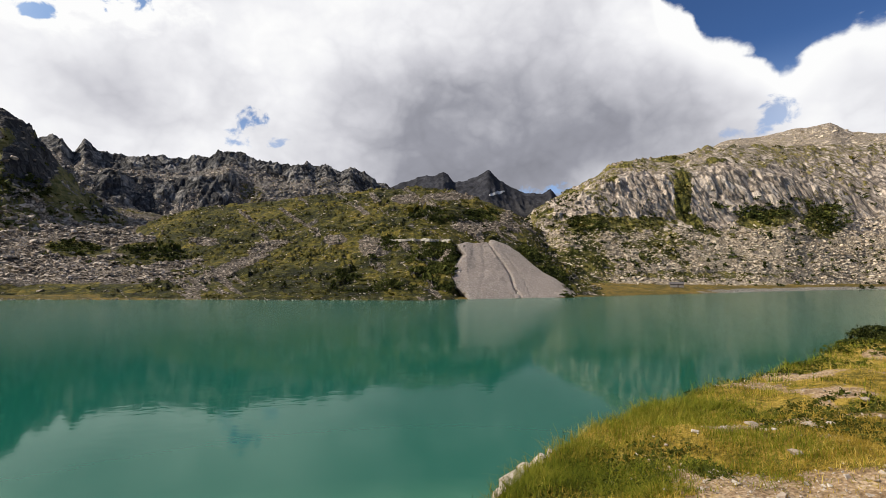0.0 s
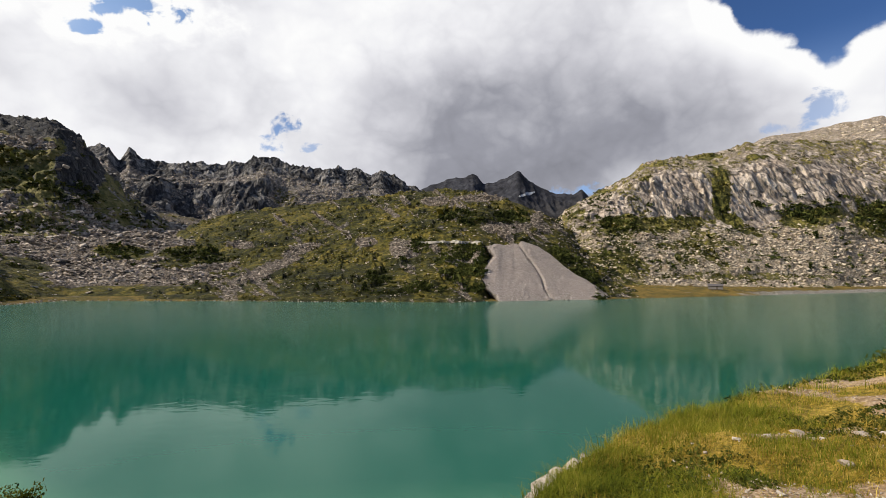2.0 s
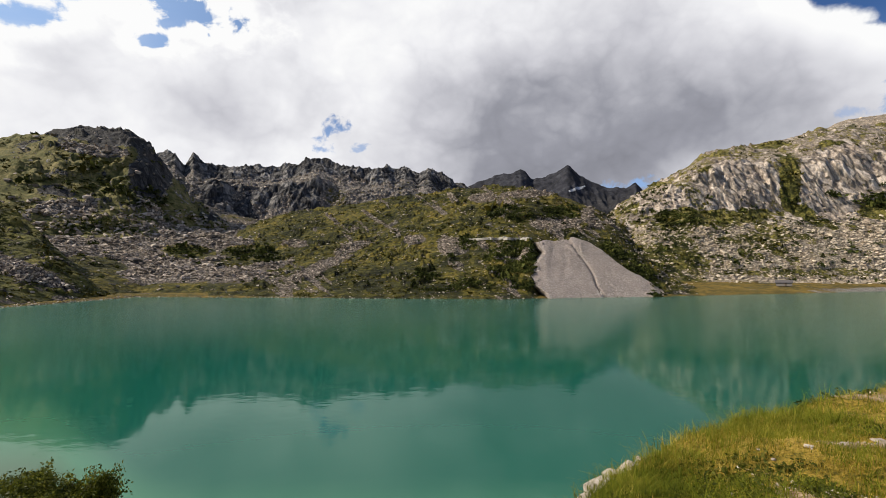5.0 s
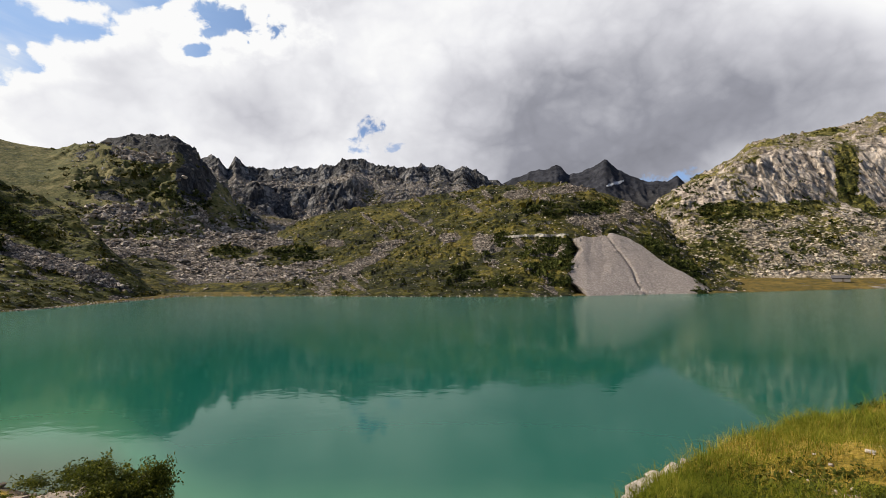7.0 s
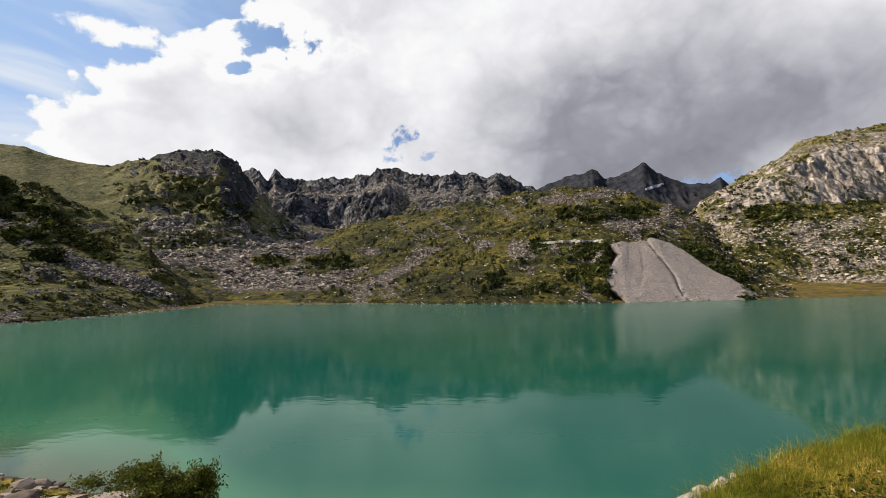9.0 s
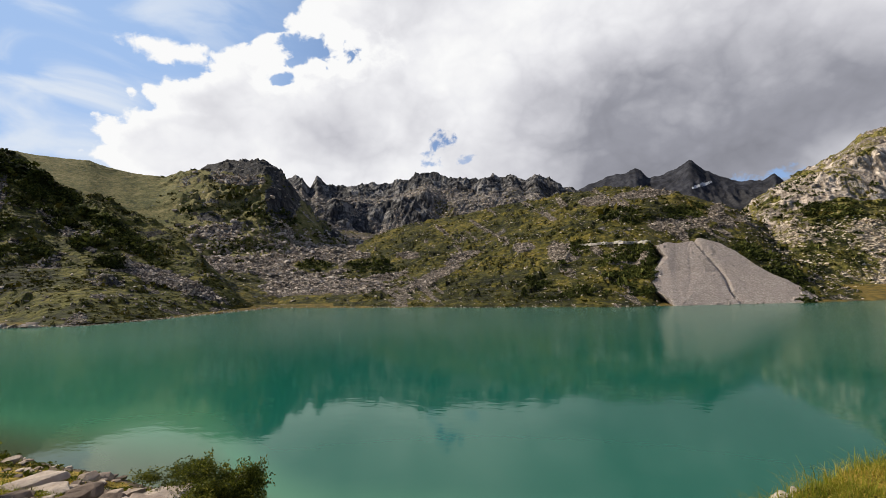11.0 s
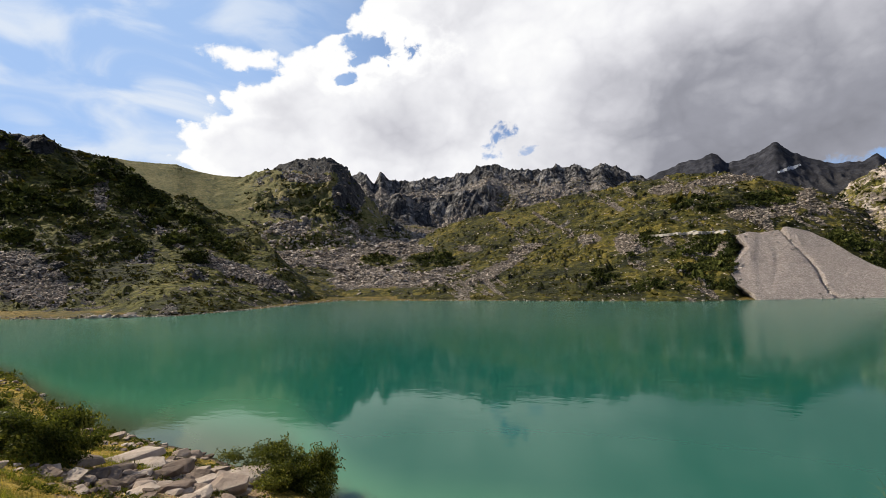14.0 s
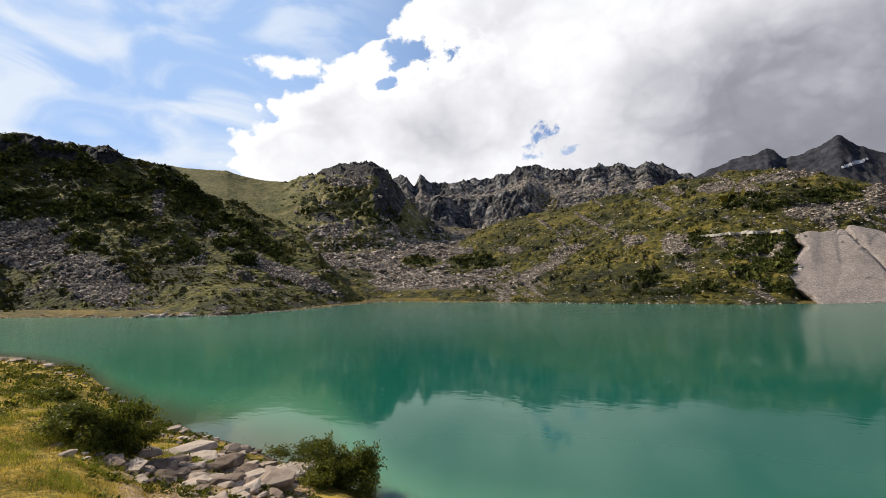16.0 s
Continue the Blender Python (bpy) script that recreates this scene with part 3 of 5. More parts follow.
def build_ground():
    a1, a2 = np.arange(-180, -62, 3.0), np.arange(-62, 104, 0.4)
    az = np.concatenate((a1, a2, np.arange(104, 180, 3.0)))
    # near sheet
    r = np.concatenate((np.array((0.0, 0.6)), np.geomspace(1.0, 70.0, 150)))
    A, R = np.meshgrid(az, r, indexing="ij")
    X, Y = -np.sin(np.radians(A)) * R, np.cos(np.radians(A)) * R
    Z = near_height(A, R)
    land = smooth(Z, -0.3, 0.4)
    Z = Z + land * relief(X, Y)
    wet = smooth(Z, 0.03, 0.30)
    bare = bare_soil(X, Y, A) * 0.75
    bare = np.maximum(bare, 0.8 * smooth(A, 49, 52) * smooth(A, 71, 68) * smooth(R, 8.0, 9.0) * smooth(R, 16, 14.5))
    bare = np.maximum(bare, smooth(R / curve(RIM, A), 1.0, 1.25) * smooth(A, 30, 8) * smooth(A, -130, -90) * 0.9)
    cov = np.stack((1 - wet, wet * (0.95 - bare), 0 * A, 0 * A + 1), -1)
    ob = new("ground", mesh_from("ground", np.stack((X, Y, Z), -1).reshape(-1, 3), grid_faces(len(az), len(r), True), M_BANK, True, cov.reshape(-1, 4)))
    tagged(ob, "grassy lake bank with dry turf and bare gravel", "ground", kind="structure")
    # sheet past the lake
    r = np.concatenate((np.linspace(70, 420, 70), np.geomspace(440, 4600, 16)))
    A, R = np.meshgrid(az, r, indexing="ij")
    X, Y = -np.sin(np.radians(A)) * R, np.cos(np.radians(A)) * R
    Z = far_height(A, R)
    n = near_height(A, R)
    Z = np.where(n > -3.4, np.maximum(n, Z), Z)
    Z = Z + smooth(Z, 0, 3) * 0.5 * fbm(X, Y, 0 * X, 14, 4, seed=7)
    meadow = 0.75 + 0 * A
    sandy = smooth(Z, 1.5, 0.9) * smooth(-A, 26, 33)
    cov = np.stack((0 * A, meadow * (1 - sandy * 0.7), sandy, 0 * A + 1), -1)
    ob = new("valley_ground", mesh_from("valley_ground", np.stack((X, Y, Z), -1).reshape(-1, 3), grid_faces(len(az), len(r), True), M_MEADOW, True, cov.reshape(-1, 4)))
    tagged(ob, "yellow-brown lakeside meadow with a pale gravel beach", "ground", kind="structure")


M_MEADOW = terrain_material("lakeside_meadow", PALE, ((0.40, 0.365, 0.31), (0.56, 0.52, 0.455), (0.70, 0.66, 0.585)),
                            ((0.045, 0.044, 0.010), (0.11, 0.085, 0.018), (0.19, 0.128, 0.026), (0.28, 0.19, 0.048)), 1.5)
build_ground()


def build_water():
    az = np.radians(np.arange(-180, 180, 1.0))
    r = np.concatenate((np.geomspace(2.0, 70, 60), np.array((100, 150, 260, 430.0))))
    A, R = np.meshgrid(az, r, indexing="ij")
    # shallows over the near bed
    depth = -near_height(np.degrees(A), R)
    sh = smooth(depth, 1.3, 0.0) * 0.9
    milky = np.maximum(smooth(depth, 3.6, 0.4), 0.55 * smooth(np.degrees(A), 40, 62) * smooth(np.degrees(A), 110, 95))
    cov = np.stack((sh, milky, sh, sh * 0 + 1), -1).reshape(-1, 4)
    v = np.stack((-np.sin(A) * R, np.cos(A) * R, 0 * R), -1).reshape(-1, 3)
    ob = new("water", mesh_from("water", v, grid_faces(len(az), len(r), True), M_WATER, True, cov))
    tagged(ob, "calm milky turquoise mountain lake reflecting the hills", "lake", kind="structure")


build_water()

# ---- hills ----


class Hill:
    """A slope seen from the lake: for each azimuth a profile of (distance, elevation angle) knots, roughened by noise."""

    def __init__(self, name, az, na, rows, table, rough, mat, cover, seed, ridged=0.0, lumps=30.0, radial=0.0, jag=None, jag_size=14.0, carve=None, plates=None, drape=None, calm=None, ledges=None):
        # table: {azimuth: ((r, el), ...)}; rows: mesh rows for each span; rough: metres of noise at each knot
        keys = sorted(table)
        kr = np.array([[p[0] for p in table[k]] for k in keys], float)
        ke = np.array([[p[1] for p in table[k]] for k in keys], float)
        a = np.linspace(az[0], az[1], na)
        kr = np.stack([np.interp(a, keys, kr[:, i]) for i in range(kr.shape[1])], 1)
        ke = np.stack([np.interp(a, keys, ke[:, i]) for i in range(ke.shape[1])], 1)
        kz = EYE_Z + kr * np.tan(np.radians(ke))
        s = np.concatenate([i + np.linspace(0, 1, n, endpoint=False) for i, n in enumerate(rows)] + [[len(rows)]])
        lo = np.minimum(s.astype(int), len(rows) - 1)
        t = s - lo
        R = kr[:, lo] * (1 - t) + kr[:, lo + 1] * t
        Z = kz[:, lo] * (1 - t) + kz[:, lo + 1] * t
        amp = np.interp(s, np.arange(len(rough)), rough)[None, :] * np.ones((na, 1))
        A = a[:, None] * np.ones((1, len(s)))
        soft = calm(A, s[None, :]) if calm else 1.0
        amp = amp * soft
        x, y = -np.sin(np.radians(A)), np.cos(np.radians(A))
        X, Y = x * R, y * R
        n1 = fbm(X, Y, Z, lumps, 6, 0.52, seed)
        if ridged:
            n1 = (1 - ridged) * n1 + ridged * (fbm(X, Y, Z * 0.25, lumps * 0.8, 6, 0.55, seed + 40, True) - 0.25)
        if radial:
            n2 = fbm(X, Y, Z * 0.22, lumps * 0.7, 5, 0.55, seed + 80, True)
            R = R + radial * amp * n2
            X, Y = x * R, y * R
        Z = Z + amp * n1
        if jag:
            j = np.interp(s, np.arange(len(jag)), jag)[None, :]
            Z = Z + j * (fbm(X, Y, 0 * Z, jag_size, 4, 0.6, seed + 120, True) - 0.2) * soft
        self.scarp = 0 * A
        if ledges:
            # low outcrops with a steep broken rim
            size, tall, low = ledges
            n3 = fbm(X, Y, Z * 0.8, size, 4, 0.5, seed + 160)
            up = smooth(n3, low, low + 0.07)
            fade = smooth(s[None, :], 0.9, 1.2) * soft
            Z = Z + tall * up * (0.6 + fbm(X, Y, Z, size * 0.3, 2, seed=seed + 161)) * fade
            self.scarp = 4 * up * (1 - up) * fade
        if carve:
            Z = Z + carve(A, s[None, :])
        if plates:
            R = R + plates(A, X, Y, Z, np.degrees(np.arctan2(Z - EYE_Z, R)))
            X, Y = x * R, y * R
        if drape:
            E = np.degrees(np.arctan2(Z - EYE_Z, R))
            R = drape(A, E, R, X, Y, Z)
            Z = EYE_Z + R * np.tan(np.radians(E))
            X, Y = x * R, y * R
        self.name, self.a, self.s, self.X, self.Y, self.Z, self.A = name, a, s, X, Y, Z, A
        self.R = np.hypot(X, Y)
        self.E = np.degrees(np.arctan2(Z - EYE_Z, self.R))
        gx = np.gradient(Z, axis=1) / np.maximum(np.abs(np.gradient(self.R, axis=1)), 0.05)
        self.steep = np.degrees(np.arctan(np.abs(gx)))
        cov = cover(self)
        self.cov = cov
        c = np.stack((np.clip(cov[0], 0, 1), np.clip(cov[1], 0, 1), np.clip(cov[2], 0, 1), np.ones_like(A)), -1)
        self.ob = new(name, mesh_from(name, np.stack((X, Y, Z), -1).reshape(-1, 3), grid_faces(na, len(s)), mat, True, c.reshape(-1, 4)))

    def pick(self, rng, weight, count, last):
        """Random places on the visible side of the slope (rows up to knot last), by weight."""
        w = np.clip(weight, 0, None) * (self.s[None, :] <= last)
        # equal chance for equal apparent area
        w = w * np.abs(np.gradient(self.E, axis=1)) * (np.gradient(self.E, axis=1) > 0)
        w = (w[:-1, :-1] / w.sum()).ravel()
        k = rng.choice(len(w), count, p=w / w.sum())
        i, j = np.divmod(k, len(self.s) - 1)
        u, v = rng.random(count), rng.random(count)
        out = []
        for g in (self.X, self.Y, self.Z):
            out.append(g[i, j] * (1 - u) * (1 - v) + g[i + 1, j] * u * (1 - v) + g[i, j + 1] * (1 - u) * v + g[i + 1, j + 1] * u * v)
        return np.stack(out, -1), i, j


def oval(h, az, el, ra, re, turn=0.0):
    """1 inside an oval patch of a slope, fading to 0 at its ragged edge."""
    c, s = math.cos(radians(turn)), math.sin(radians(turn))
    u, v = (h.A - az) * c + (h.E - el) * s, (h.E - el) * c - (h.A - az) * s
    d = np.hypot(u / ra, v / re) + 0.25 * fbm(h.X, h.Y, h.Z, 12.0, 3, seed=61)
    return smooth(d, 1.15, 0.8)


def n12(h, size=16.0, seed=90):
    return fbm(h.X, h.Y, h.Z, size, 4, seed=seed)


def spread(az, crest, rc):
    """Crest line as (azimuth, elevation) pairs sampled at az, with its distance."""
    return float(np.interp(az, [c[0] for c in crest], [c[1] for c in crest])), rc


# far dark peak behind everything
FAR_CREST = ((-24, 7.5), (-15.3, 9.0), (-13.7, 9.5), (-13.0, 10.3), (-12.0, 9.9), (-10.0, 10.0), (-8.3, 10.7), (-6.9, 11.6), (-6.2, 12.35), (-5.6, 13.0), (-4.9, 12.5), (-4.2, 12.1), (-3.2, 11.8), (-1.4, 11.4), (-0.5, 12.4),
             (0.0, 12.7), (1.0, 12.3), (3.1, 12.0), (6.5, 10.7), (10, 9.4), (16, 8))


def far_table():
    t = {}
    for a in [v / 4 for v in range(-96, 65)]:
        e, r = spread(a, FAR_CREST, 1500)
        t[a] = ((1000, 4.0), (1250, e * 0.66), (1400, e * 0.86), (1500, e), (1750, e * 0.6))
    return t


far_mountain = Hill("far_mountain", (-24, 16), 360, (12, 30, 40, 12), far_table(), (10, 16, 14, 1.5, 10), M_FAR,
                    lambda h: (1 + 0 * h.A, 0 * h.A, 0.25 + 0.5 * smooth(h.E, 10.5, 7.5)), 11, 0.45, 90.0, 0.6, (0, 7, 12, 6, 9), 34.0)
tagged(far_mountain.ob, "dark grey pointed summit far behind the valley", "mountain", kind="structure")

# back ridge with dark crags, cliff and a stone apron
CRAG_CREST = ((5.0, 9.8), (6.5, 10.7), (7.9, 11.2), (8.6, 11.9), (10.0, 12.3), (11.2, 13.1), (12.6, 12.4), (14.2, 13.1), (15.3, 12.5), (16.1, 13.1), (17.5, 12.9), (19.1, 12.5), (19.7, 12.8), (21.3, 13.0),
              (23.4, 13.5), (24.8, 13.8), (26.0, 13.4), (26.8, 12.7), (28.2, 12.6), (30.5, 12.2), (33.1, 12.2), (34.5, 11.9), (36.0, 12.0), (36.8, 12.2), (37.7, 12.9), (38.5, 12.0), (39.5, 13.0), (41, 12.5), (46, 12.8))


def crag_table():
    t = {}
    for a in [v / 4 for v in range(20, 185)]:
        e, r = spread(a, CRAG_CREST, 740)
        cliff = float(smooth(np.array(a), 22.5, 25) * smooth(np.array(a), 37.5, 35.5))
        base = float(np.interp(a, (5, 20, 25, 28.5, 32, 35.5, 40), (6.5, 8.0, 7.4, 6.9, 6.2, 7.6, 9.0)))
        t[a] = ((500, base - 2.5), (545, base), (585 - 10 * cliff, base + (e - base) * (0.42 + 0.22 * cliff)), (690, e - 1.6), (735, e), (860, e - 4))
    return t


def crag_cover(h):
    cliff = smooth(h.s[None, :], 0.9, 1.05) * smooth(h.s[None, :], 2.1, 1.9) * smooth(h.A, 22.5, 25) * smooth(h.A, 37.5, 36)
    top = smooth(h.s[None, :], 3.0, 3.3)
    spires = smooth(h.A, 20.0, 16.0) * smooth(n12(h, 26, 79), -0.1, 0.1)
    rock = np.maximum(np.maximum(cliff * smooth(n12(h, 24, 80), -0.35, -0.05), top), spires * smooth(h.s[None, :], 1.4, 1.8))
    green = 0.30 * (1 - top) + 0.25 * oval(h, 24.0, 9.0, 3.0, 1.6) - 0.5 * cliff
    return rock, green, np.clip(0.9 - rock * 1.2, 0, 1)


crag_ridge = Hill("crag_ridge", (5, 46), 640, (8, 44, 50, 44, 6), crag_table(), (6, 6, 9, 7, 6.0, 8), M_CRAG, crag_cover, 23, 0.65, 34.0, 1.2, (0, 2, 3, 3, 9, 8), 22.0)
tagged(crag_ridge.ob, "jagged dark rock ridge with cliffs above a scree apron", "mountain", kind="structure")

# hill with a dark rock crown, running left into a smooth grass saddle
BACK_CREST = ((33, 5.0), (36.1, 7.0), (37.5, 8.0), (40.2, 11.0), (41.2, 12.5), (42.2, 13.7), (43.6, 14.5), (45.6, 14.5), (48.3, 14.1), (49.4, 13.8), (50.3, 13.2), (53.8, 11.95), (56, 12.0),
              (58.4, 12.3), (60.1, 12.8), (64, 12.8), (72, 13.0), (84, 12.5))


def back_table():
    t = {}
    for a in [v / 2 for v in range(66, 169)]:
        e, r = spread(a, BACK_CREST, float(np.interp(a, (36, 44, 56, 70), (420, 440, 470, 480))))
        t[a] = ((250, 0.8), (300, e * 0.30), (350, e * 0.56), (r - 45, e * 0.86), (r, e), (r + 110, e * 0.6))
    return t


def back_cover(h):
    rocky = smooth(h.A, 54, 49)
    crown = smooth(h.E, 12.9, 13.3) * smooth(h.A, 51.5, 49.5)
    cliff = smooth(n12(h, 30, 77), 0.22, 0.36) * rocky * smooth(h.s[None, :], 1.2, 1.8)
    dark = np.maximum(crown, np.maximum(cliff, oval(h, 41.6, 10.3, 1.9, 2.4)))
    rubble = np.maximum(oval(h, 46.5, 12.2, 3.0, 0.5), smooth(n12(h, 22, 78), 0.20, 0.36)) * rocky
    green = np.clip(0.78 - 0.75 * dark - 0.55 * rubble - 0.5 * h.scarp * rocky, 0, 1)
    return dark, green, np.clip(0.55 * smooth(h.E, 7.5, 5.5) + rubble - dark, 0, 1)


def back_calm(A, s):
    """The saddle is smooth turf; the rock hill beside it is broken."""
    return 0.12 + 0.88 * smooth(A, 55.0, 51.0)


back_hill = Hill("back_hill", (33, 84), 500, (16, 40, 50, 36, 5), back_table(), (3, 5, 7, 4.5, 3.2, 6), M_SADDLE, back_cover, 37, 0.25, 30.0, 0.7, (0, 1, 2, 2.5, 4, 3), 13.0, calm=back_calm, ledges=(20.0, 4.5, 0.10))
tagged(back_hill.ob, "green hill with dark rock crown and grassy saddle", "hill", kind="structure")

# rubble slope that fills the valley head
def talus_table():
    t = {}
    for a in range(16, 58, 2):
        r0 = float(curve(FAR_SHORE, a))
        lift = float(np.interp(a, (16, 24, 32, 40, 46, 57), (3.0, 5.0, 6.5, 7.2, 6.6, 5.5)))
        t[a] = ((r0 + 1, -3.3), (r0 + 22, -0.9), (r0 + 80, lift * 0.28), (330, lift * 0.66), (520, lift), (640, lift * 0.8))
    return t


def talus_cover(h):
    green = np.maximum(oval(h, 37.8, 2.6, 2.6, 0.8), np.maximum(oval(h, 31.0, 2.6, 4.0, 1.0), oval(h, 33.5, 1.5, 2.0, 0.5)))
    green = np.maximum(green, smooth(h.E, -0.4, -1.1) * 0.9)
    green = np.maximum(green, oval(h, 46.5, 0.0, 3.0, 2.0))
    green = np.maximum(green, smooth(h.E, 5.4, 6.5) * 0.45)
    return 0 * h.A, np.clip(0.12 + 0.8 * green, 0, 1), 1 - 0.8 * green


talus_slope = Hill("talus_slope", (16, 57), 440, (8, 46, 56, 36, 4), talus_table(), (0.3, 1.0, 2.4, 3.5, 3.0, 4), M_HILL, talus_cover, 51, 0.2, 16.0, ledges=(11.0, 1.2, 0.15))
tagged(talus_slope.ob, "boulder-strewn rubble slope at the valley head", "scree slope", kind="structure")

# left hillside with dwarf pine
LEFT_CREST = ((44.0, -2.4), (46.0, -1.2), (47.9, 1.5), (50.3, 4.6), (54.1, 7.0), (57.8, 8.9), (62.4, 10.3), (64, 11.6), (65.6, 12.8), (69.5, 13.1), (70.8, 14.0), (74, 14.0), (77.8, 14.2), (80, 13.7), (95, 15.5), (110, 15))


def left_table():
    t = {}
    for a in [44.0, 45.0, 46.0] + [v / 2 for v in range(94, 221)]:
        e, _ = spread(a, LEFT_CREST, 0)
        r0 = float(curve(FAR_SHORE, a))
        r = float(np.interp(a, (45.5, 48, 54, 62, 70, 80, 110), (165, 180, 215, 245, 255, 270, 230)))
        low = -1.75
        flat = 11 * float(smooth(np.array(a), 62.0, 67.0))
        t[a] = ((r0 + 2 + flat, -2.9 + 0.058 * flat), (r0 + 10 + flat, min(low, e - 0.2)), (r0 + 0.45 * (r - r0), low + (e - low) * 0.36), (r0 + 0.78 * (r - r0), low + (e - low) * 0.74), (r, e), (r + 90, e * 0.55 - 2))
    return t


def left_cover(h):
    stony = np.maximum(oval(h, 76.8, 4.4, 3.0, 2.4), np.maximum(oval(h, 71.8, 0.9, 3.4, 2.2, 35), oval(h, 52.6, 1.0, 5.0, 0.8, 22)))
    stony = np.maximum(stony, np.maximum(oval(h, 66.5, 9.6, 0.6, 2.0), oval(h, 61.5, 6.0, 3.2, 0.5, 42) * 0.8))
    stony = np.maximum(stony, 0.6 * smooth(n12(h, 7, 44), 0.12, 0.3) * smooth(h.E, 9.0, 5.0))
    stony = np.maximum(stony, 0.75 * h.scarp)
    crown = smooth(h.E, 12.2, 12.9) * smooth(h.A, 69.5, 71.5)
    return crown, np.clip(0.85 - 0.8 * stony - 1.3 * crown, 0, 1), np.clip(stony * (1 - crown) - 0.4 * crown, 0, 1)


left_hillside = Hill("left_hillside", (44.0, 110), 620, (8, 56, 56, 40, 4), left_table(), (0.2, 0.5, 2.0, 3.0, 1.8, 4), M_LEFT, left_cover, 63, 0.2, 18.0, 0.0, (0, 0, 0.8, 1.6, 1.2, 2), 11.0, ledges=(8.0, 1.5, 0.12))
tagged(left_hillside.ob, "steep shaded hillside with dwarf pine, turf and rubble", "hill", kind="structure")

# green hill in the middle
MID_CREST = ((-19, -2.6), (-17, -0.5), (-14.5, 2.4), (-12, 5.0), (-10.0, 6.7), (-8.0, 7.9), (-5.9, 8.9), (-3.2, 9.8), (-1.1, 10.4), (1.7, 10.8), (5.8, 10.5), (8.6, 10.4), (12.6, 9.8), (16.5, 9.2), (20.4, 8.6), (24.9, 7.8), (28, 7.2),
             (31, 6.2), (33, 5.0), (36, 2.5))


def mid_table():
    t = {}
    for a in [v / 2 for v in range(-38, 73)]:
        e, _ = spread(a, MID_CREST, 0)
        r0 = float(curve(FAR_SHORE, a))
        r = float(np.interp(a, (-19, -10, 0, 10, 20, 30, 36), (250, 270, 290, 300, 320, 350, 360)))
        heap = float(smooth(np.array(a), -1.0, -3.4) * smooth(np.array(a), -17.0, -14.0)) * 10
        low = -1.9
        k = float(np.interp(a, (-19, -10, 0, 8, 20, 36), (0.52, 0.60, 0.66, 0.60, 0.48, 0.40)))
        t[a] = ((r0 - 1 + heap, -2.9), (r0 + 7 + heap, low), (r0 + 0.36 * (r - r0), low + (e - low) * k * 0.86), (r0 + 0.62 * (r - r0), low + (e - low) * (0.15 + k)), (r, e), (r + 110, e * 0.45))
    return t


def mid_cover(h):
    stony = np.maximum(oval(h, 24.2, 1.0, 4.4, 0.7, -24), oval(h, 20.6, 3.3, 2.6, 0.6, -20))
    stony = np.maximum(stony, np.maximum(oval(h, 27.0, 3.8, 1.6, 0.5), oval(h, 16.0, 6.0, 2.6, 0.3, -38) * 0.5))
    stony = np.maximum(stony, np.maximum(oval(h, 8.3, 3.6, 2.2, 1.3), oval(h, 13.0, 4.4, 1.4, 0.6)))
    stony = np.maximum(stony, np.maximum(oval(h, 1.0, 2.6, 3.0, 1.0), oval(h, -4.0, 6.2, 3.4, 0.8)))
    stony = np.maximum(stony, np.maximum(oval(h, 4.6, 9.4, 1.8, 0.6), oval(h, -1.0, 9.8, 3.0, 0.5)))
    stony = np.maximum(stony, smooth(h.A, -6.5, -11.0) * 0.3)
    # stone stripes that run up the slope, and broken ground above the track and beside the gravel
    u, v = h.A * 0.82 + h.E * 0.57, h.E * 0.82 - h.A * 0.57
    stripes = fbm(u / 3.2, v / 0.75, 0 * u, 1.0, 4, 0.55, seed=95)
    field = 0.10 * smooth(h.A, 12.0, 7.0) * smooth(h.A, -4.0, 0.0) * smooth(h.E, 5.2, 4.2) + 0.03 * smooth(h.E, 7.5, 9.2) + 0.05 * smooth(h.A, -2.0, -8.0)
    stony = np.maximum(stony, 0.85 * smooth(stripes + field, 0.26, 0.42))
    stony = np.maximum(stony, 0.55 * h.scarp)
    crag = np.maximum(oval(h, 2.2, 6.4, 2.4, 0.9) * smooth(n12(h, 8, 33), -0.1, 0.2), oval(h, 13.2, 4.3, 0.9, 0.6))
    g = 0.95 - 0.78 * stony - 0.5 * crag + 0.12 * n12(h, 30, 29)
    return crag, np.clip(g, 0, 1), np.clip(stony, 0, 1)


def mid_knolls(A, s):
    """Knolls beside the gravel that stand out in front of it, and small outcrops higher up."""
    k = 3.2 * np.exp(-((A + 0.9) / 0.75) ** 2 - ((s - 1.52) / 0.2) ** 2)
    k = k + 2.0 * np.exp(-((A + 1.2) / 0.9) ** 2 - ((s - 1.04) / 0.16) ** 2)
    k = k + 2.2 * np.exp(-((A - 13.2) / 0.7) ** 2 - ((s - 2.0) / 0.12) ** 2) + 2.5 * np.exp(-((A - 2.4) / 1.2) ** 2 - ((s - 2.5) / 0.16) ** 2)
    return k


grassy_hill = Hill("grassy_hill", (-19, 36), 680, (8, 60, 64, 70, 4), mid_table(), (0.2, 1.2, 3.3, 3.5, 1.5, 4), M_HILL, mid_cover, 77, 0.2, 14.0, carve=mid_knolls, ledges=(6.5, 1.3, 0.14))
tagged(grassy_hill.ob, "rounded green hill strewn with pale stones and shrubs", "hill", kind="structure")

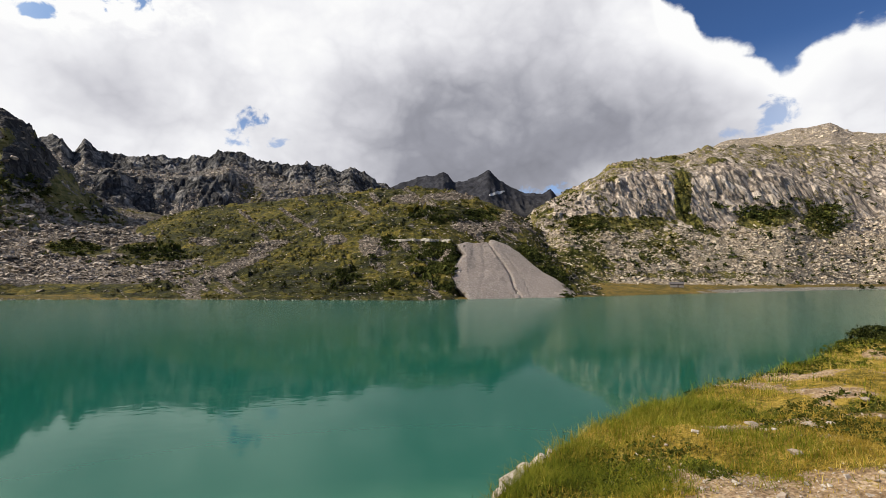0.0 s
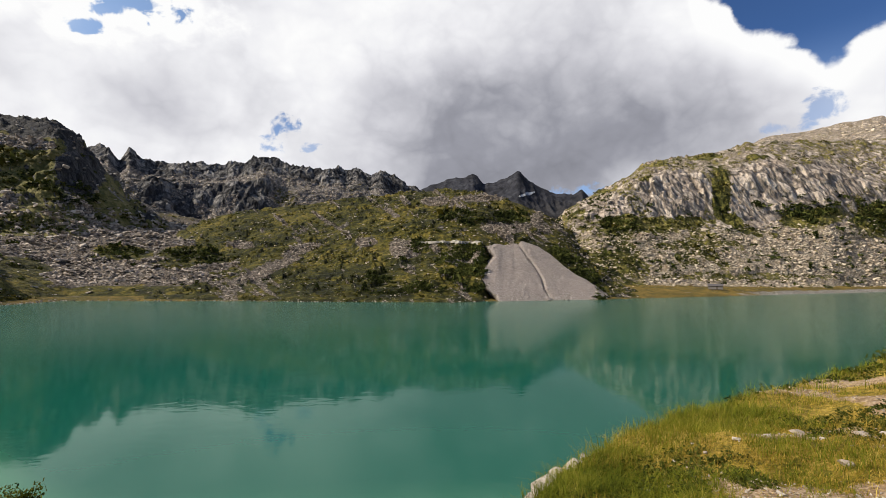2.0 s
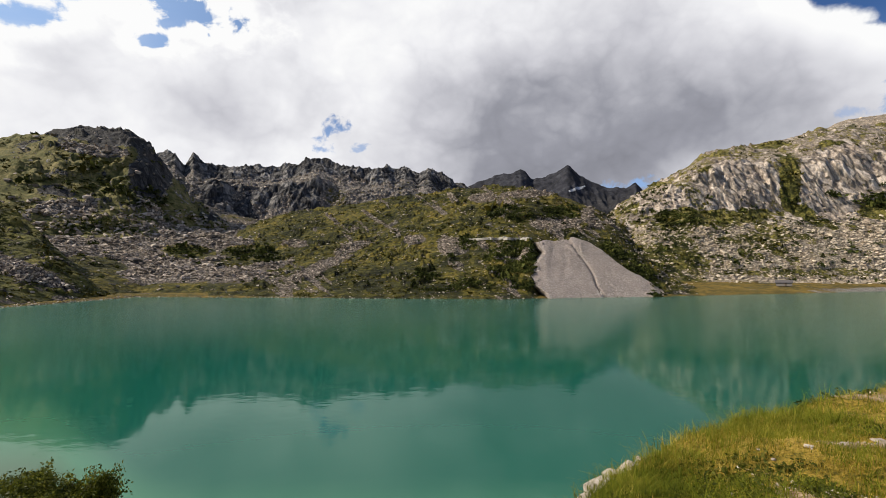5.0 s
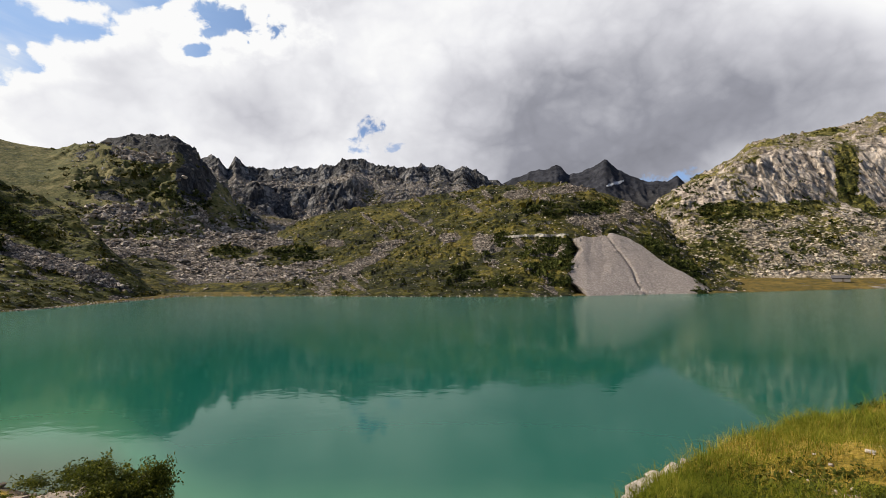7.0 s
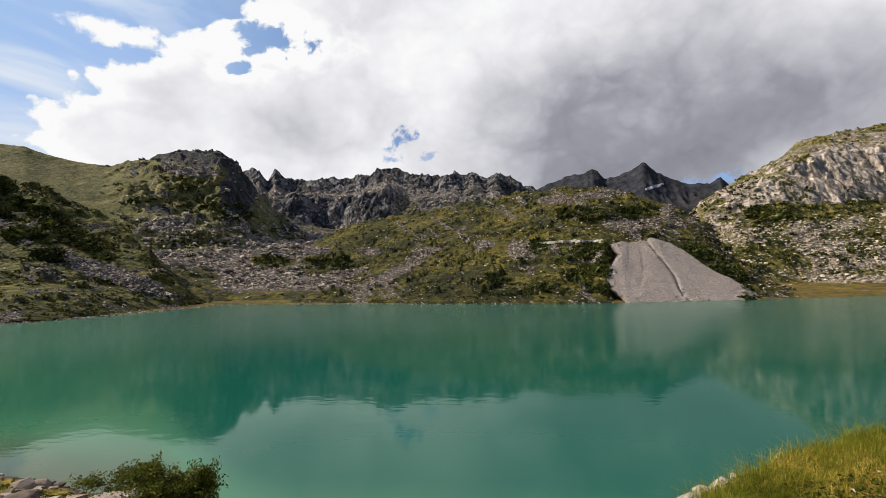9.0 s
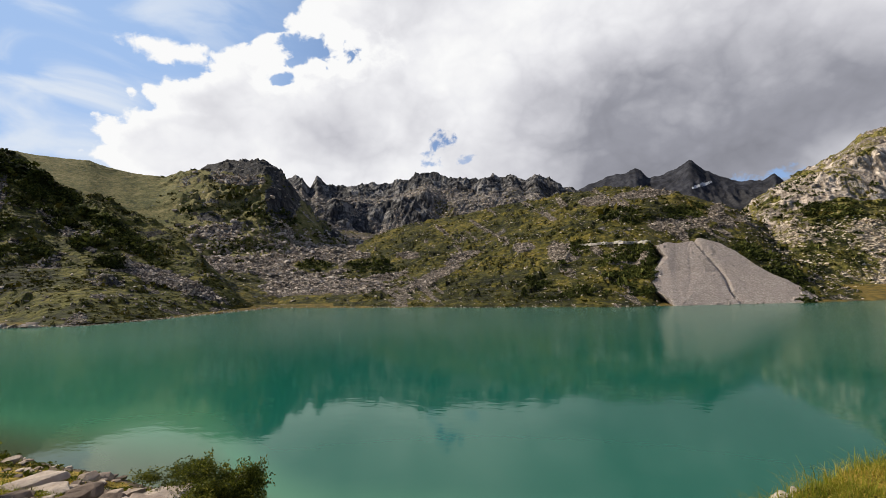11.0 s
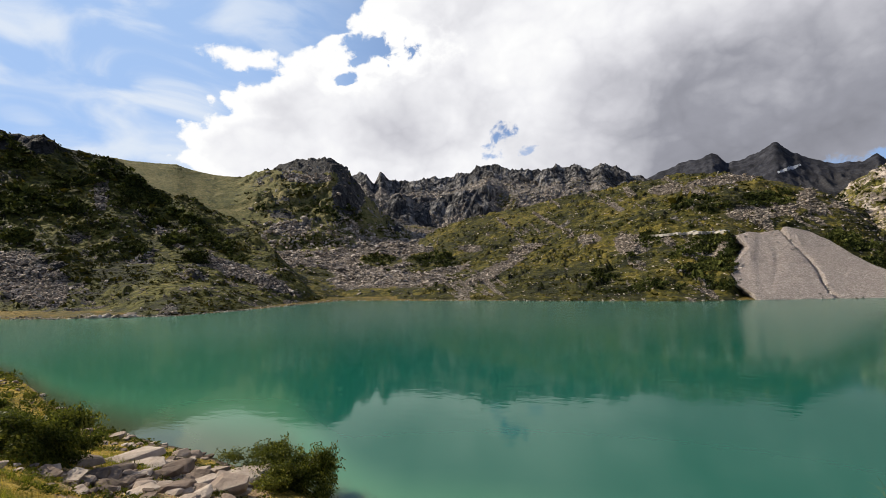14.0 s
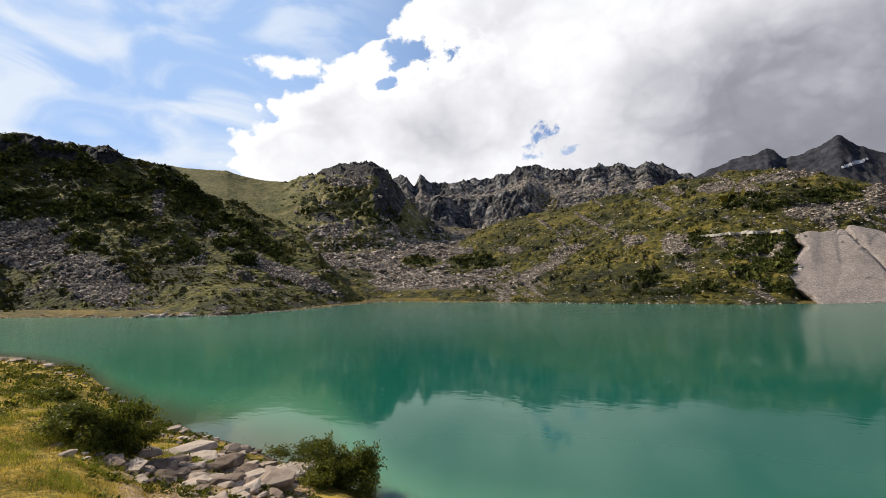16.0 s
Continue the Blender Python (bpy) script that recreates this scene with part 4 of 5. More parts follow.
# pale granite hill on the right
DOME_CREST = ((-75, 14), (-55, 12.5), (-44, 11.8), (-38, 12.6), (-32.2, 13.7), (-30.1, 13.7), (-26.9, 13.3), (-24, 13.1), (-21.0, 13.1), (-19.5, 12.5), (-17.9, 11.6), (-16.0, 10.6), (-13.7, 9.5), (-11.4, 8.1), (-9.5, 6.6), (-7, 4))


def dome_table():
    t = {}
    for a in [v / 2 for v in range(-150, -13)]:
        e, _ = spread(a, DOME_CREST, 0)
        rf = float(np.interp(a, (-75, -50, -42, -36, -31, -26, -20, -14, -7), (420, 400, 352, 288, 258, 236, 212, 188, 190)))
        r = float(np.interp(a, (-75, -45, -30, -20, -14, -7), (640, 560, 440, 380, 350, 330)))
        foot = float(np.interp(a, (-75, -45, -36, -27, -20, -13, -7), (-0.7, -0.75, -0.6, -0.40, -0.55, -1.1, -1.0)))
        top = min(float(np.interp(a, (-75, -43, -40, -36, -31, -26, -22, -18, -13, -7), (4, 3.9, 4.6, 6.4, 5.6, 6.3, 6.8, 7.2, 5.0, 2.0))), e - 0.8)
        cl = min(float(np.interp(a, (-75, -43, -38, -34, -28, -26, -20, -16, -12, -7), (7, 7.0, 8.8, 10.8, 11.3, 11.0, 11.4, 9.6, 7.0, 3.0))), e - 0.3)
        t[a] = ((rf - 6, foot - 0.4), (rf + 8, foot), (rf + 0.45 * (r - rf), top), (rf + 0.60 * (r - rf), cl), (r, e), (r + 90, e * 0.75))
    return t


def dome_cover(h):
    c1 = oval(h, -22.9, 9.2, 3.6, 2.5)
    c2 = np.maximum(oval(h, -31.0, 8.6, 3.0, 3.2), oval(h, -35.2, 8.8, 2.9, 2.1))
    c3 = np.maximum(oval(h, -42.0, 5.6, 2.4, 1.9), oval(h, -44.5, 9.0, 2.0, 1.5))
    c4 = oval(h, -15.5, 8.4, 2.6, 1.6) * 0.8
    cliff = np.maximum(np.maximum(c1, c2), np.maximum(c3, c4))
    stony = smooth(h.E, 5.6, 4.4)
    gully = np.maximum(oval(h, -27.2, 9.0, 0.9, 2.6), np.maximum(oval(h, -22.0, 6.0, 3.6, 0.9), oval(h, -34.5, 5.9, 2.6, 1.0)))
    gully = np.maximum(gully, np.maximum(oval(h, -39.2, 5.2, 1.8, 1.6), np.maximum(oval(h, -25.0, 3.6, 4.0, 0.6) * 0.6, oval(h, -29.0, 0.2, 8.0, 0.4) * 0.6)))
    gully = np.maximum(gully, np.maximum(oval(h, -11.5, 2.0, 3.0, 1.8) * 0.8, oval(h, -17.2, 6.0, 2.2, 1.4) * 0.8))
    gully = np.maximum(gully, np.maximum(oval(h, -15.0, 9.6, 1.6, 0.7) * 0.8, smooth(n12(h, 18, 85), 0.12, 0.28) * 0.8 * smooth(-h.A, 38, 30)))
    high = smooth(h.E, 10.5, 11.5) * (1 - cliff)
    g = 0.40 - 0.12 * stony * smooth(-h.A, 20, 30) + 0.04 * high + 0.10 * smooth(-h.A, 21, 17) + 0.5 * gully - 0.62 * cliff + 0.12 * n12(h, 24, 28)
    return np.maximum(cliff, 0.3 * high), np.clip(g, 0, 1), np.clip(0.95 * stony + 0.55 * high - cliff, 0, 1)


def dome_plates(A, X, Y, Z, E):
    """Overlapping granite sheets: leaning on the larger cliffs, upright on the smaller one."""
    lean = np.interp(A, (-46, -38, -28, -25), (0.30, 0.55, 0.45, 0.05))
    along = np.radians(A) * 300 - lean * (Z - 45) + 11.0 * fbm(X, Y, Z, 30.0, 4, seed=131)
    where = 0.12
    for a, e, ra, re in ((-22.9, 9.2, 3.8, 2.6), (-31.0, 8.6, 3.2, 3.2), (-35.2, 8.8, 3.0, 2.2), (-42.0, 5.6, 2.6, 2.0), (-44.5, 9.0, 2.2, 1.6), (-15.5, 8.4, 2.6, 1.6)):
        where = np.maximum(where, smooth(np.hypot((A - a) / ra, (E - e) / re), 1.2, 0.8))
    where = where * (0.4 + 0.6 * smooth(fbm(X, Y, Z, 30.0, 3, seed=137), -0.2, 0.1))
    out = 0
    for size, amp, seed in ((23.0, 1.9, 0.0), (9.5, 0.65, 0.37), (3.3, 0.35, 0.71)):
        u = along / size + seed + 0.9 * fbm(X, Y, Z * 0.4, size * 2.0, 2, seed=133)
        f = u - np.floor(u)
        out = out + amp * (f - 0.5) * smooth(f, 1.0, 0.95)
    return -out * where


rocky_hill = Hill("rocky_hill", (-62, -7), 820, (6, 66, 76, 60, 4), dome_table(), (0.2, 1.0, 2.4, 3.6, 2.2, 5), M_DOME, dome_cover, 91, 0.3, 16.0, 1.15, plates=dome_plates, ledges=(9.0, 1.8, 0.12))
tagged(rocky_hill.ob, "sunlit pale granite hill with cliffs above boulder fields", "hill", kind="structure")

TOP_CREST = ((-75, 15), (-50, 12.6), (-43.8, 12.7), (-41.2, 13.3), (-40.8, 13.8), (-40.0, 14.35), (-38.7, 14.3), (-37.0, 14.3), (-34.5, 14.0), (-32.2, 14.2), (-30.8, 13.9), (-29.2, 13.0), (-26, 12.2))


def top_table():
    t = {}
    for a in [v / 2 for v in range(-150, -51)]:
        e, _ = spread(a, TOP_CREST, 0)
        t[a] = ((590, e * 0.8), (680, e * 0.92), (760, e), (880, e * 0.8))
    return t


high_ridge = Hill("high_ridge", (-62, -26), 320, (12, 46, 6), top_table(), (3, 4, 3.0, 5), M_DOME,
                  lambda h: (0.4 + 0 * h.A, 0.30 + 0.15 * n12(h, 30, 8), 0.55 + 0 * h.A), 101, 0.3, 26.0)
tagged(high_ridge.ob, "pale stony summit ridge above the granite hill", "ridge", kind="structure")

# gravel spoil fan
def heap_table():
    t = {}
    tops = ((-15.8, -2.2), (-15.0, -1.1), (-14.0, -0.65), (-12.9, 0.0), (-11.2, 1.1), (-9.2, 2.9), (-7.9, 3.7), (-6.6, 4.1), (-5.8, 4.4), (-5.0, 4.2), (-3.2, 4.0), (-1.2, 3.9), (-0.5, 3.9), (0.6, 2.0))
    for a in [v / 4 for v in range(-63, 3)]:
        e = float(np.interp(a, [p[0] for p in tops], [p[1] for p in tops]))
        r0 = float(curve(FAR_SHORE, a))
        lean = 0.0
        r = r0 + 2 + lean + (e + 2.9) / 7.2 * 36
        t[a] = ((r0 - 4 + lean, -3.6), (r0 - 1 + lean, -2.75), (r0 + 2 + lean + (r - r0 - 2 - lean) * 0.5, -2.6 + (e + 2.6) * 0.53), (r, e), (r + 14, e - 0.6))
    return t


def heap_gully(A, s):
    """A runnel from the apex down to the right, with a raised lip beside it."""
    t = np.clip((s - 1) / 2, 0, 1)
    at = -9.8 + 4.2 * t + 0.25 * np.sin(t * 9)
    small = 0
    for foot, width, deep in ((-12.6, 0.16, 0.10), (-11.4, 0.2, 0.12), (-8.3, 0.2, 0.10), (-4.4, 0.25, 0.12)):
        small = small - deep * np.exp(-((A - foot - (-5.6 - foot) * t * 0.8 - 0.2 * np.sin(t * 7 + foot)) / width) ** 2) * smooth(t, 0.0, 0.25)
    cone = 0.45 * np.exp(-((A + 6.4) / 0.9) ** 2) * smooth(t, 0.45, 1.0)
    return small + cone - 0.75 * np.exp(-((A - at) / 0.16) ** 2) + 0.35 * np.exp(-((A - at + 1.2) / 1.0) ** 2) * t + 0.5 * np.exp(-((A + 3.0) / 0.5) ** 2) * t


def heap_edge(A, E, R, X, Y, Z):
    """The gravel dips under the turf of the hill along its ragged left side."""
    edge = np.interp(E, (-3.0, -2.4, -1.5, -0.6, 0.2, 1.5, 2.7, 4.0), (-2.5, -2.1, -1.2, -0.4, 0.1, -0.9, -1.7, -0.6))
    inside = edge - A + 0.45 * fbm(X, Y, Z, 4.0, 3, seed=141)
    i = np.clip(np.searchsorted(grassy_hill.a, A[:, 0]), 0, len(grassy_hill.a) - 1)
    back = np.stack([np.interp(e, np.maximum.accumulate(grassy_hill.E[n]), grassy_hill.R[n]) for e, n in zip(E, i)])
    w = smooth(inside, 0.0, 1.1)
    return np.where(A > -6.0, w * R + (1 - w) * (back + 2.0), R)


spoil_heap = Hill("gravel_mound", (-15.75, 0.6), 300, (6, 40, 40, 10), heap_table(), (0.1, 0.3, 0.9, 0.7, 0.8), M_HEAP,
                  lambda h: (0 * h.A, 0 * h.A, 1 + 0 * h.A), 115, 0.3, 6.0, carve=heap_gully, drape=heap_edge)
tagged(spoil_heap.ob, "fan-shaped mound of pale grey quarry gravel at the water", "gravel mound")

# ---- stones and shrubs on the slopes ----
rng = np.random.default_rng(12)


def strew(name, hill, weight, count, size, mat, seed, last, label, flat=0.6, category="boulders"):
    p, i, j = hill.pick(rng, weight, count, last)
    s = size * np.clip(np.exp(rng.normal(0, 0.5, count)), 0.3, 2.2) * np.clip(hill.R[i, j] / 170.0, 0.7, 2.4)
    tagged(scatter_blocks(name, p, s, mat, seed, flat), label, category, kind="stuff")


def grow(name, hill, weight, count, size, seed, last, label, mat, leaves=27, height=0.75):
    p, i, j = hill.pick(rng, weight, count, last)
    s = size * np.exp(rng.normal(0, 0.4, count)) * np.clip(hill.R[i, j] / 170.0, 0.7, 2.2)
    tagged(scatter_shrubs(name, p, s, mat, seed, leaves, 0.31, height), label, "shrubs", kind="stuff")


strew("talus_boulders", talus_slope, np.clip(talus_slope.cov[2] - talus_slope.cov[1], 0, 1) ** 2 + 0.03, 11000, 0.85, M_BLOCK, 1, 4.0, "grey-pink angular boulders lying on the rubble slope", 0.45)
strew("left_boulders", left_hillside, (left_hillside.cov[2] ** 2 + 0.03) * (1 - 0.95 * left_hillside.cov[0]), 7000, 0.62, M_BLOCK, 2, 3.2, "grey angular boulders among turf on the hillside")
strew("hill_boulders", grassy_hill, grassy_hill.cov[2] ** 2 + 0.05, 9000, 0.52, M_BLOCK, 3, 4.0, "pale stones scattered over the green hill", 0.45)
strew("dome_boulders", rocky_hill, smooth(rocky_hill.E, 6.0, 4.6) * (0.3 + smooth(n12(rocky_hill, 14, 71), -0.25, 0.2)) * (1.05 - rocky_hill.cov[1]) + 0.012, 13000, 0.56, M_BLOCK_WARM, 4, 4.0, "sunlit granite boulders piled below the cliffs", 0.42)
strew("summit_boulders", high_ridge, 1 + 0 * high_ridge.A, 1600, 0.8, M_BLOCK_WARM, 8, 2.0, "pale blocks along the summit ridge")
strew("crag_boulders", crag_ridge, crag_ridge.cov[2], 5000, 0.7, M_BLOCK, 5, 4.0, "grey scree blocks below the jagged ridge")
strew("back_boulders", back_hill, (back_hill.cov[2] + 0.05) * (0.06 + smooth(back_hill.A, 55, 51)), 2500, 0.9, M_BLOCK, 6, 4.0, "grey stones on the green back hill")
strew("heap_rubble", spoil_heap, np.exp(-((spoil_heap.A + 9.4 - 4.2 * np.clip((spoil_heap.s[None, :] - 1) / 2, 0, 1)) / 0.3) ** 2) + 0.6 * smooth(spoil_heap.E, -1.8, -2.6) + 0.05, 700, 0.5, M_GRAVEL, 9, 3.0, "larger broken stones along the runnel and foot of the gravel")
strew("heap_stones", spoil_heap, 1 + 0 * spoil_heap.A, 5000, 0.16, M_GRAVEL, 7, 3.0, "small pale quarry stones covering the heap")



def shore_stones():
    """Loose stones along the far waterline."""
    az = np.concatenate((rng.uniform(-13, 84, 900), rng.uniform(40, 84, 700)))
    r = curve(FAR_SHORE, az) + np.abs(rng.normal(0, 2.2, len(az))) - 0.4
    z = np.clip((r - curve(FAR_SHORE, az)) * 0.07, -0.05, 1.2)
    p = np.stack((-np.sin(np.radians(az)) * r, np.cos(np.radians(az)) * r, z), -1)
    s = 0.30 * np.clip(np.exp(rng.normal(0, 0.5, len(az))), 0.4, 2.6)
    # a low ledge of larger blocks on the left shore
    s = np.where((az > 63.5) & (az < 67.5) & (r < curve(FAR_SHORE, az) + 1.6), s * 3.0, s)
    tagged(scatter_blocks("waterline_stones", p, s, M_BLOCK, 10, 0.5), "pale loose stones along the far waterline", "stones", kind="stuff")


shore_stones()
h = left_hillside
pine = np.maximum(oval(h, 74.5, 8.3, 5.5, 0.9), np.maximum(oval(h, 65.0, 10.0, 4.6, 2.0), oval(h, 61.0, 5.6, 5.6, 0.8, 42)))
pine = np.maximum(pine, np.maximum(oval(h, 58.0, 6.4, 6.5, 0.8, 38), oval(h, 72.5, 4.8, 2.6, 0.7, 20)))
pine = np.maximum(pine, np.maximum(oval(h, 69.5, 7.6, 4.0, 0.7, -8), oval(h, 66.0, 4.6, 4.0, 1.6) * 0.3))
pine = np.maximum(pine, oval(h, 57.0, 8.4, 2.5, 0.5, 20) * 0.8)
pine = np.maximum(pine, 0.55 * smooth(h.E, 6.0, 7.5) * smooth(h.A, 61, 64) * smooth(n12(h, 8, 15), -0.05, 0.12))
grow("hillside_dwarf_pine", h, pine * (smooth(n12(h, 9, 14), -0.15, 0.15) + 0.015) * smooth(h.s[None, :], 4.0, 3.8), 3600, 1.15, 21, 4.0, "dark green dwarf pine thickets on the shaded slope", M_SHRUB)
h = grassy_hill
pine = np.maximum(oval(h, 1.2, 7.2, 2.6, 1.2), np.maximum(oval(h, 0.9, 1.8, 3.4, 2.0), oval(h, 10.0, -0.6, 3.6, 1.5)))
pine = np.maximum(pine, np.maximum(oval(h, -4.5, 7.3, 2.4, 0.8), oval(h, -12.0, 1.4, 3.6, 0.9, 37)))
pine = np.maximum(pine, np.maximum(oval(h, 6.5, 4.0, 1.2, 0.9), np.maximum(oval(h, 2.0, -1.0, 4.0, 0.8) * 0.7, oval(h, -0.4, 3.2, 1.5, 0.9))))
grow("hill_dwarf_pine", h, pine * smooth(n12(h, 7, 14), -0.25, 0.1) + 0.004, 2200, 0.9, 22, 4.0, "dark dwarf pine and juniper bushes on the green hill", M_SHRUB)
h = spoil_heap
grow("heap_edge_shrubs", h, smooth(h.A, -13.8, -15.0), 18, 1.0, 26, 3.0, "dark shrubs along the edge of the gravel", M_SHRUB, 60)
h = rocky_hill
pine = np.maximum(oval(h, -39.5, 5.4, 1.8, 1.4), np.maximum(oval(h, -34.5, 6.6, 2.4, 0.8), oval(h, -12.4, 1.3, 3.4, 0.8, 37)))
grow("dome_shrubs", h, np.maximum(pine, np.maximum(0.5 * oval(h, -17.2, 6.0, 2.0, 1.2), 0.5 * oval(h, -14.6, 9.2, 1.8, 0.8))) + 0.07 * smooth(h.E, 9.0, 7.0), 1100, 0.95, 23, 4.0, "dark green shrubs between granite boulders", M_SHRUB)
h = back_hill
pine = np.maximum(oval(h, 45.5, 4.8, 3.4, 0.9), np.maximum(oval(h, 46.5, 8.5, 4.0, 0.8), oval(h, 42.0, 7.8, 1.6, 1.2)))
grow("back_shrubs", h, (pine + 0.02) * smooth(h.A, 54, 51), 240, 0.9, 24, 4.0, "dark shrubs on ledges of the back hill", M_SHRUB)
h = talus_slope
pine = np.maximum(oval(h, 37.8, 2.6, 2.2, 0.6), oval(h, 31.0, 2.4, 3.6, 0.9))
grow("talus_shrubs", h, pine + 0.015, 320, 1.0, 25, 4.0, "low green shrubs among the rubble", M_SHRUB)


# ---- hut, track, snow ----
def ground_at(hill, az, el):
    """The place on a hill's near side that shows at an azimuth and elevation."""
    i = int(np.argmin(np.abs(hill.a - az)))
    j = int(np.argmax(hill.E[i] >= el))
    return Vector((hill.X[i, j], hill.Y[i, j], hill.Z[i, j]))


def build_hut():
    r = 214.0
    p = bearing(-26.4) * r
    z = float(far_height(np.array(-26.4), np.array(r))) + 0.1
    hut = new("mountain_hut")
    hut.matrix_world = pose(p.x, p.y, z, 0, 0, -26.4) @ Matrix.Scale(0.82, 4)
    tagged(hut, "small low stone hut with a grey pitched roof", "hut")
    for name, lo, hi in (("front_wall", (-3, -1.6, 0), (3, -1.3, 1.6)), ("back_wall", (-3, 1.3, 0), (3, 1.6, 1.6)), ("side_wall", (-3, -1.3, 0), (-2.7, 1.3, 1.6)), ("side_wall", (2.7, -1.3, 0), (3, 1.3, 1.6))):
        bm = bmesh.new()
        bmesh.ops.create_cube(bm, size=1, matrix=Matrix.LocRotScale([(a + b) / 2 for a, b in zip(lo, hi)], None, [b - a for a, b in zip(lo, hi)]))
        part(name, bm, M_HUTWALL, hut)
    for s in (-1, 1):
        bm = bmesh.new()
        bmesh.ops.create_cube(bm, size=1, matrix=pose(0, s * 0.95, 2.08, s * -28, 0, 0) @ Matrix.Diagonal((6.6, 2.3, 0.12, 1)))
        part("roof_slope", bm, M_ROOF, hut)
    bm = bmesh.new()
    bmesh.ops.create_cube(bm, size=1, matrix=pose(0.6, -1.63, 0.8) @ Matrix.Diagonal((0.8, 0.06, 1.5, 1)))
    part("door", bm, M_BARK, hut, "dark wooden door")


build_hut()


def heath(name, hill, weight, count, size, seed, label):
    p, i, j = hill.pick(rng, weight, count, 4.0)
    s = size * np.exp(rng.normal(0, 0.5, count)) * np.clip(hill.R[i, j] / 170.0, 0.7, 2.2)
    tagged(scatter_shrubs(name, p, s, M_HEATH, seed, 10, 0.38, 0.5), label, "heath", kind="stuff")


M_HEATH = leaf_material("heath_leaf", [(0.1, (0.012, 0.015, 0.003)), (0.5, (0.040, 0.040, 0.006)), (0.9, (0.115, 0.092, 0.017))], through_light=0.12)
heath("hill_heath", grassy_hill, np.clip(grassy_hill.cov[1], 0, 1) ** 2 * (0.4 + smooth(n12(grassy_hill, 10, 5), -0.1, 0.3)), 2600, 0.5, 31, "low olive heath clumps over the green hill")
heath("hillside_heath", left_hillside, np.clip(left_hillside.cov[1], 0, 1) ** 2 * (0.3 + smooth(n12(left_hillside, 10, 5), -0.1, 0.3)), 5000, 0.65, 32, "low olive heath clumps on the shaded slope")
heath("dome_heath", rocky_hill, np.clip(rocky_hill.cov[1], 0, 1) ** 2, 1600, 0.55, 33, "olive heath clumps between granite rocks")
heath("back_heath", back_hill, np.clip(back_hill.cov[1], 0, 1) ** 2 * (0.2 + smooth(n12(back_hill, 14, 5), -0.1, 0.3)) * smooth(back_hill.A, 55, 51), 700, 0.6, 34, "low olive heath clumps on the back hill")


def build_track():
    """Low dry-stone wall of the track above the heap."""
    track = new("track_wall")
    tagged(track, "low pale stone wall of a track across the hill", "wall")
    pts = [ground_at(grassy_hill, a, 4.25) for a in np.linspace(6.5, -1.0, 16)]
    for a, b in zip(pts, pts[1:]):
        bm = bmesh.new()
        d = b - a
        m = Matrix.Translation((a + b) / 2 + Vector((0, 0, 0.25))) @ Matrix.Rotation(math.atan2(d.y, d.x), 4, "Z")
        bmesh.ops.create_cube(bm, size=1, matrix=m @ Matrix.Diagonal((d.length + 0.3, 1.2, 0.8, 1)))
        bmesh.ops.subdivide_edges(bm, edges=bm.edges, cuts=1)
        for v in bm.verts:
            v.co += Vector((random.uniform(-0.12, 0.12), random.uniform(-0.12, 0.12), random.uniform(-0.12, 0.12)))
        part("wall_section", bm, M_TRACK, track)


build_track()


def build_snow():
    """Last snow in a hollow of the far mountain."""
    h = far_mountain
    ragged = 0.35 * fbm(h.X, h.Y, h.Z, 30.0, 2, seed=9)
    lie = (h.E - 9.98 + 0.26 * (h.A + 6.6)) / 0.16
    inside = ((h.A + 6.6) / 0.95) ** 2 + lie ** 2 + ragged < 1
    n = len(h.s)
    faces = [(i * n + j, i * n + j + 1, (i + 1) * n + j + 1, (i + 1) * n + j) for i, j in zip(*np.nonzero(inside[:-1, :-1])) if j < n - 1 and h.s[j] < 3]
    used = sorted({q for f in faces for q in f})
    at = {q: k for k, q in enumerate(used)}
    v = np.stack((h.X * 0.9985, h.Y * 0.9985, h.Z + 0.4), -1).reshape(-1, 3)[used]
    me = mesh_from("snow_patch", v, [[at[q] for q in f] for f in faces], M_SNOW)
    tagged(new("snow_patch", me), "small white snow patch on the dark summit", "snow")


build_snow()


# ---- near bank: slabs, stones, bushes, grass ----
def near_z(x, y):
    az, r = math.degrees(math.atan2(-x, y)), math.hypot(x, y)
    return float(near_height(np.array(az), np.array(r)) + relief(np.array(x), np.array(y)))


STONES = np.random.default_rng(77)


def slab(az, r, length, width, height, turn, tilt, name="slab", label="angular grey-pink rock slab lying on the shore", group="shore slabs", lift=0.0, mat=None):
    p = STONES.normal(0, 1, (26, 3))
    p /= (np.abs(p) ** 4).sum(1)[:, None] ** 0.25
    p *= STONES.uniform(0.78, 1.0, (26, 1))
    v, f = hull(p * np.array((length, width, height)) * 0.52)
    bm = bmesh.new()
    vs = [bm.verts.new(p) for p in v]
    for q in f:
        bm.faces.new([vs[n] for n in q])
    bmesh.ops.bevel(bm, geom=list(bm.edges), offset=min(length, width, height) * 0.025, segments=1, affect="EDGES")
    bmesh.ops.triangulate(bm, faces=bm.faces[:])
    if length > 0.3:
        bmesh.ops.subdivide_edges(bm, edges=[e for e in bm.edges if e.calc_length() > 0.2 * length], cuts=1)
        bmesh.ops.triangulate(bm, faces=bm.faces[:])
        for v in bm.verts:
            v.co += noise.noise_vector(v.co * (2.2 / length) + Vector((az, r, 0))) * min(length, width, height) * 0.06
    me = bpy.data.meshes.new(name)
    bm.to_mesh(me)
    bm.free()
    me.materials.append(mat or M_SLAB)
    p = bearing(az) * r
    ob = new(name, me)
    ob.matrix_world = pose(p.x, p.y, near_z(p.x, p.y) + height * 0.3 + lift, tilt, random.uniform(-8, 8), turn)
    return tagged(ob, label, "rock", group)


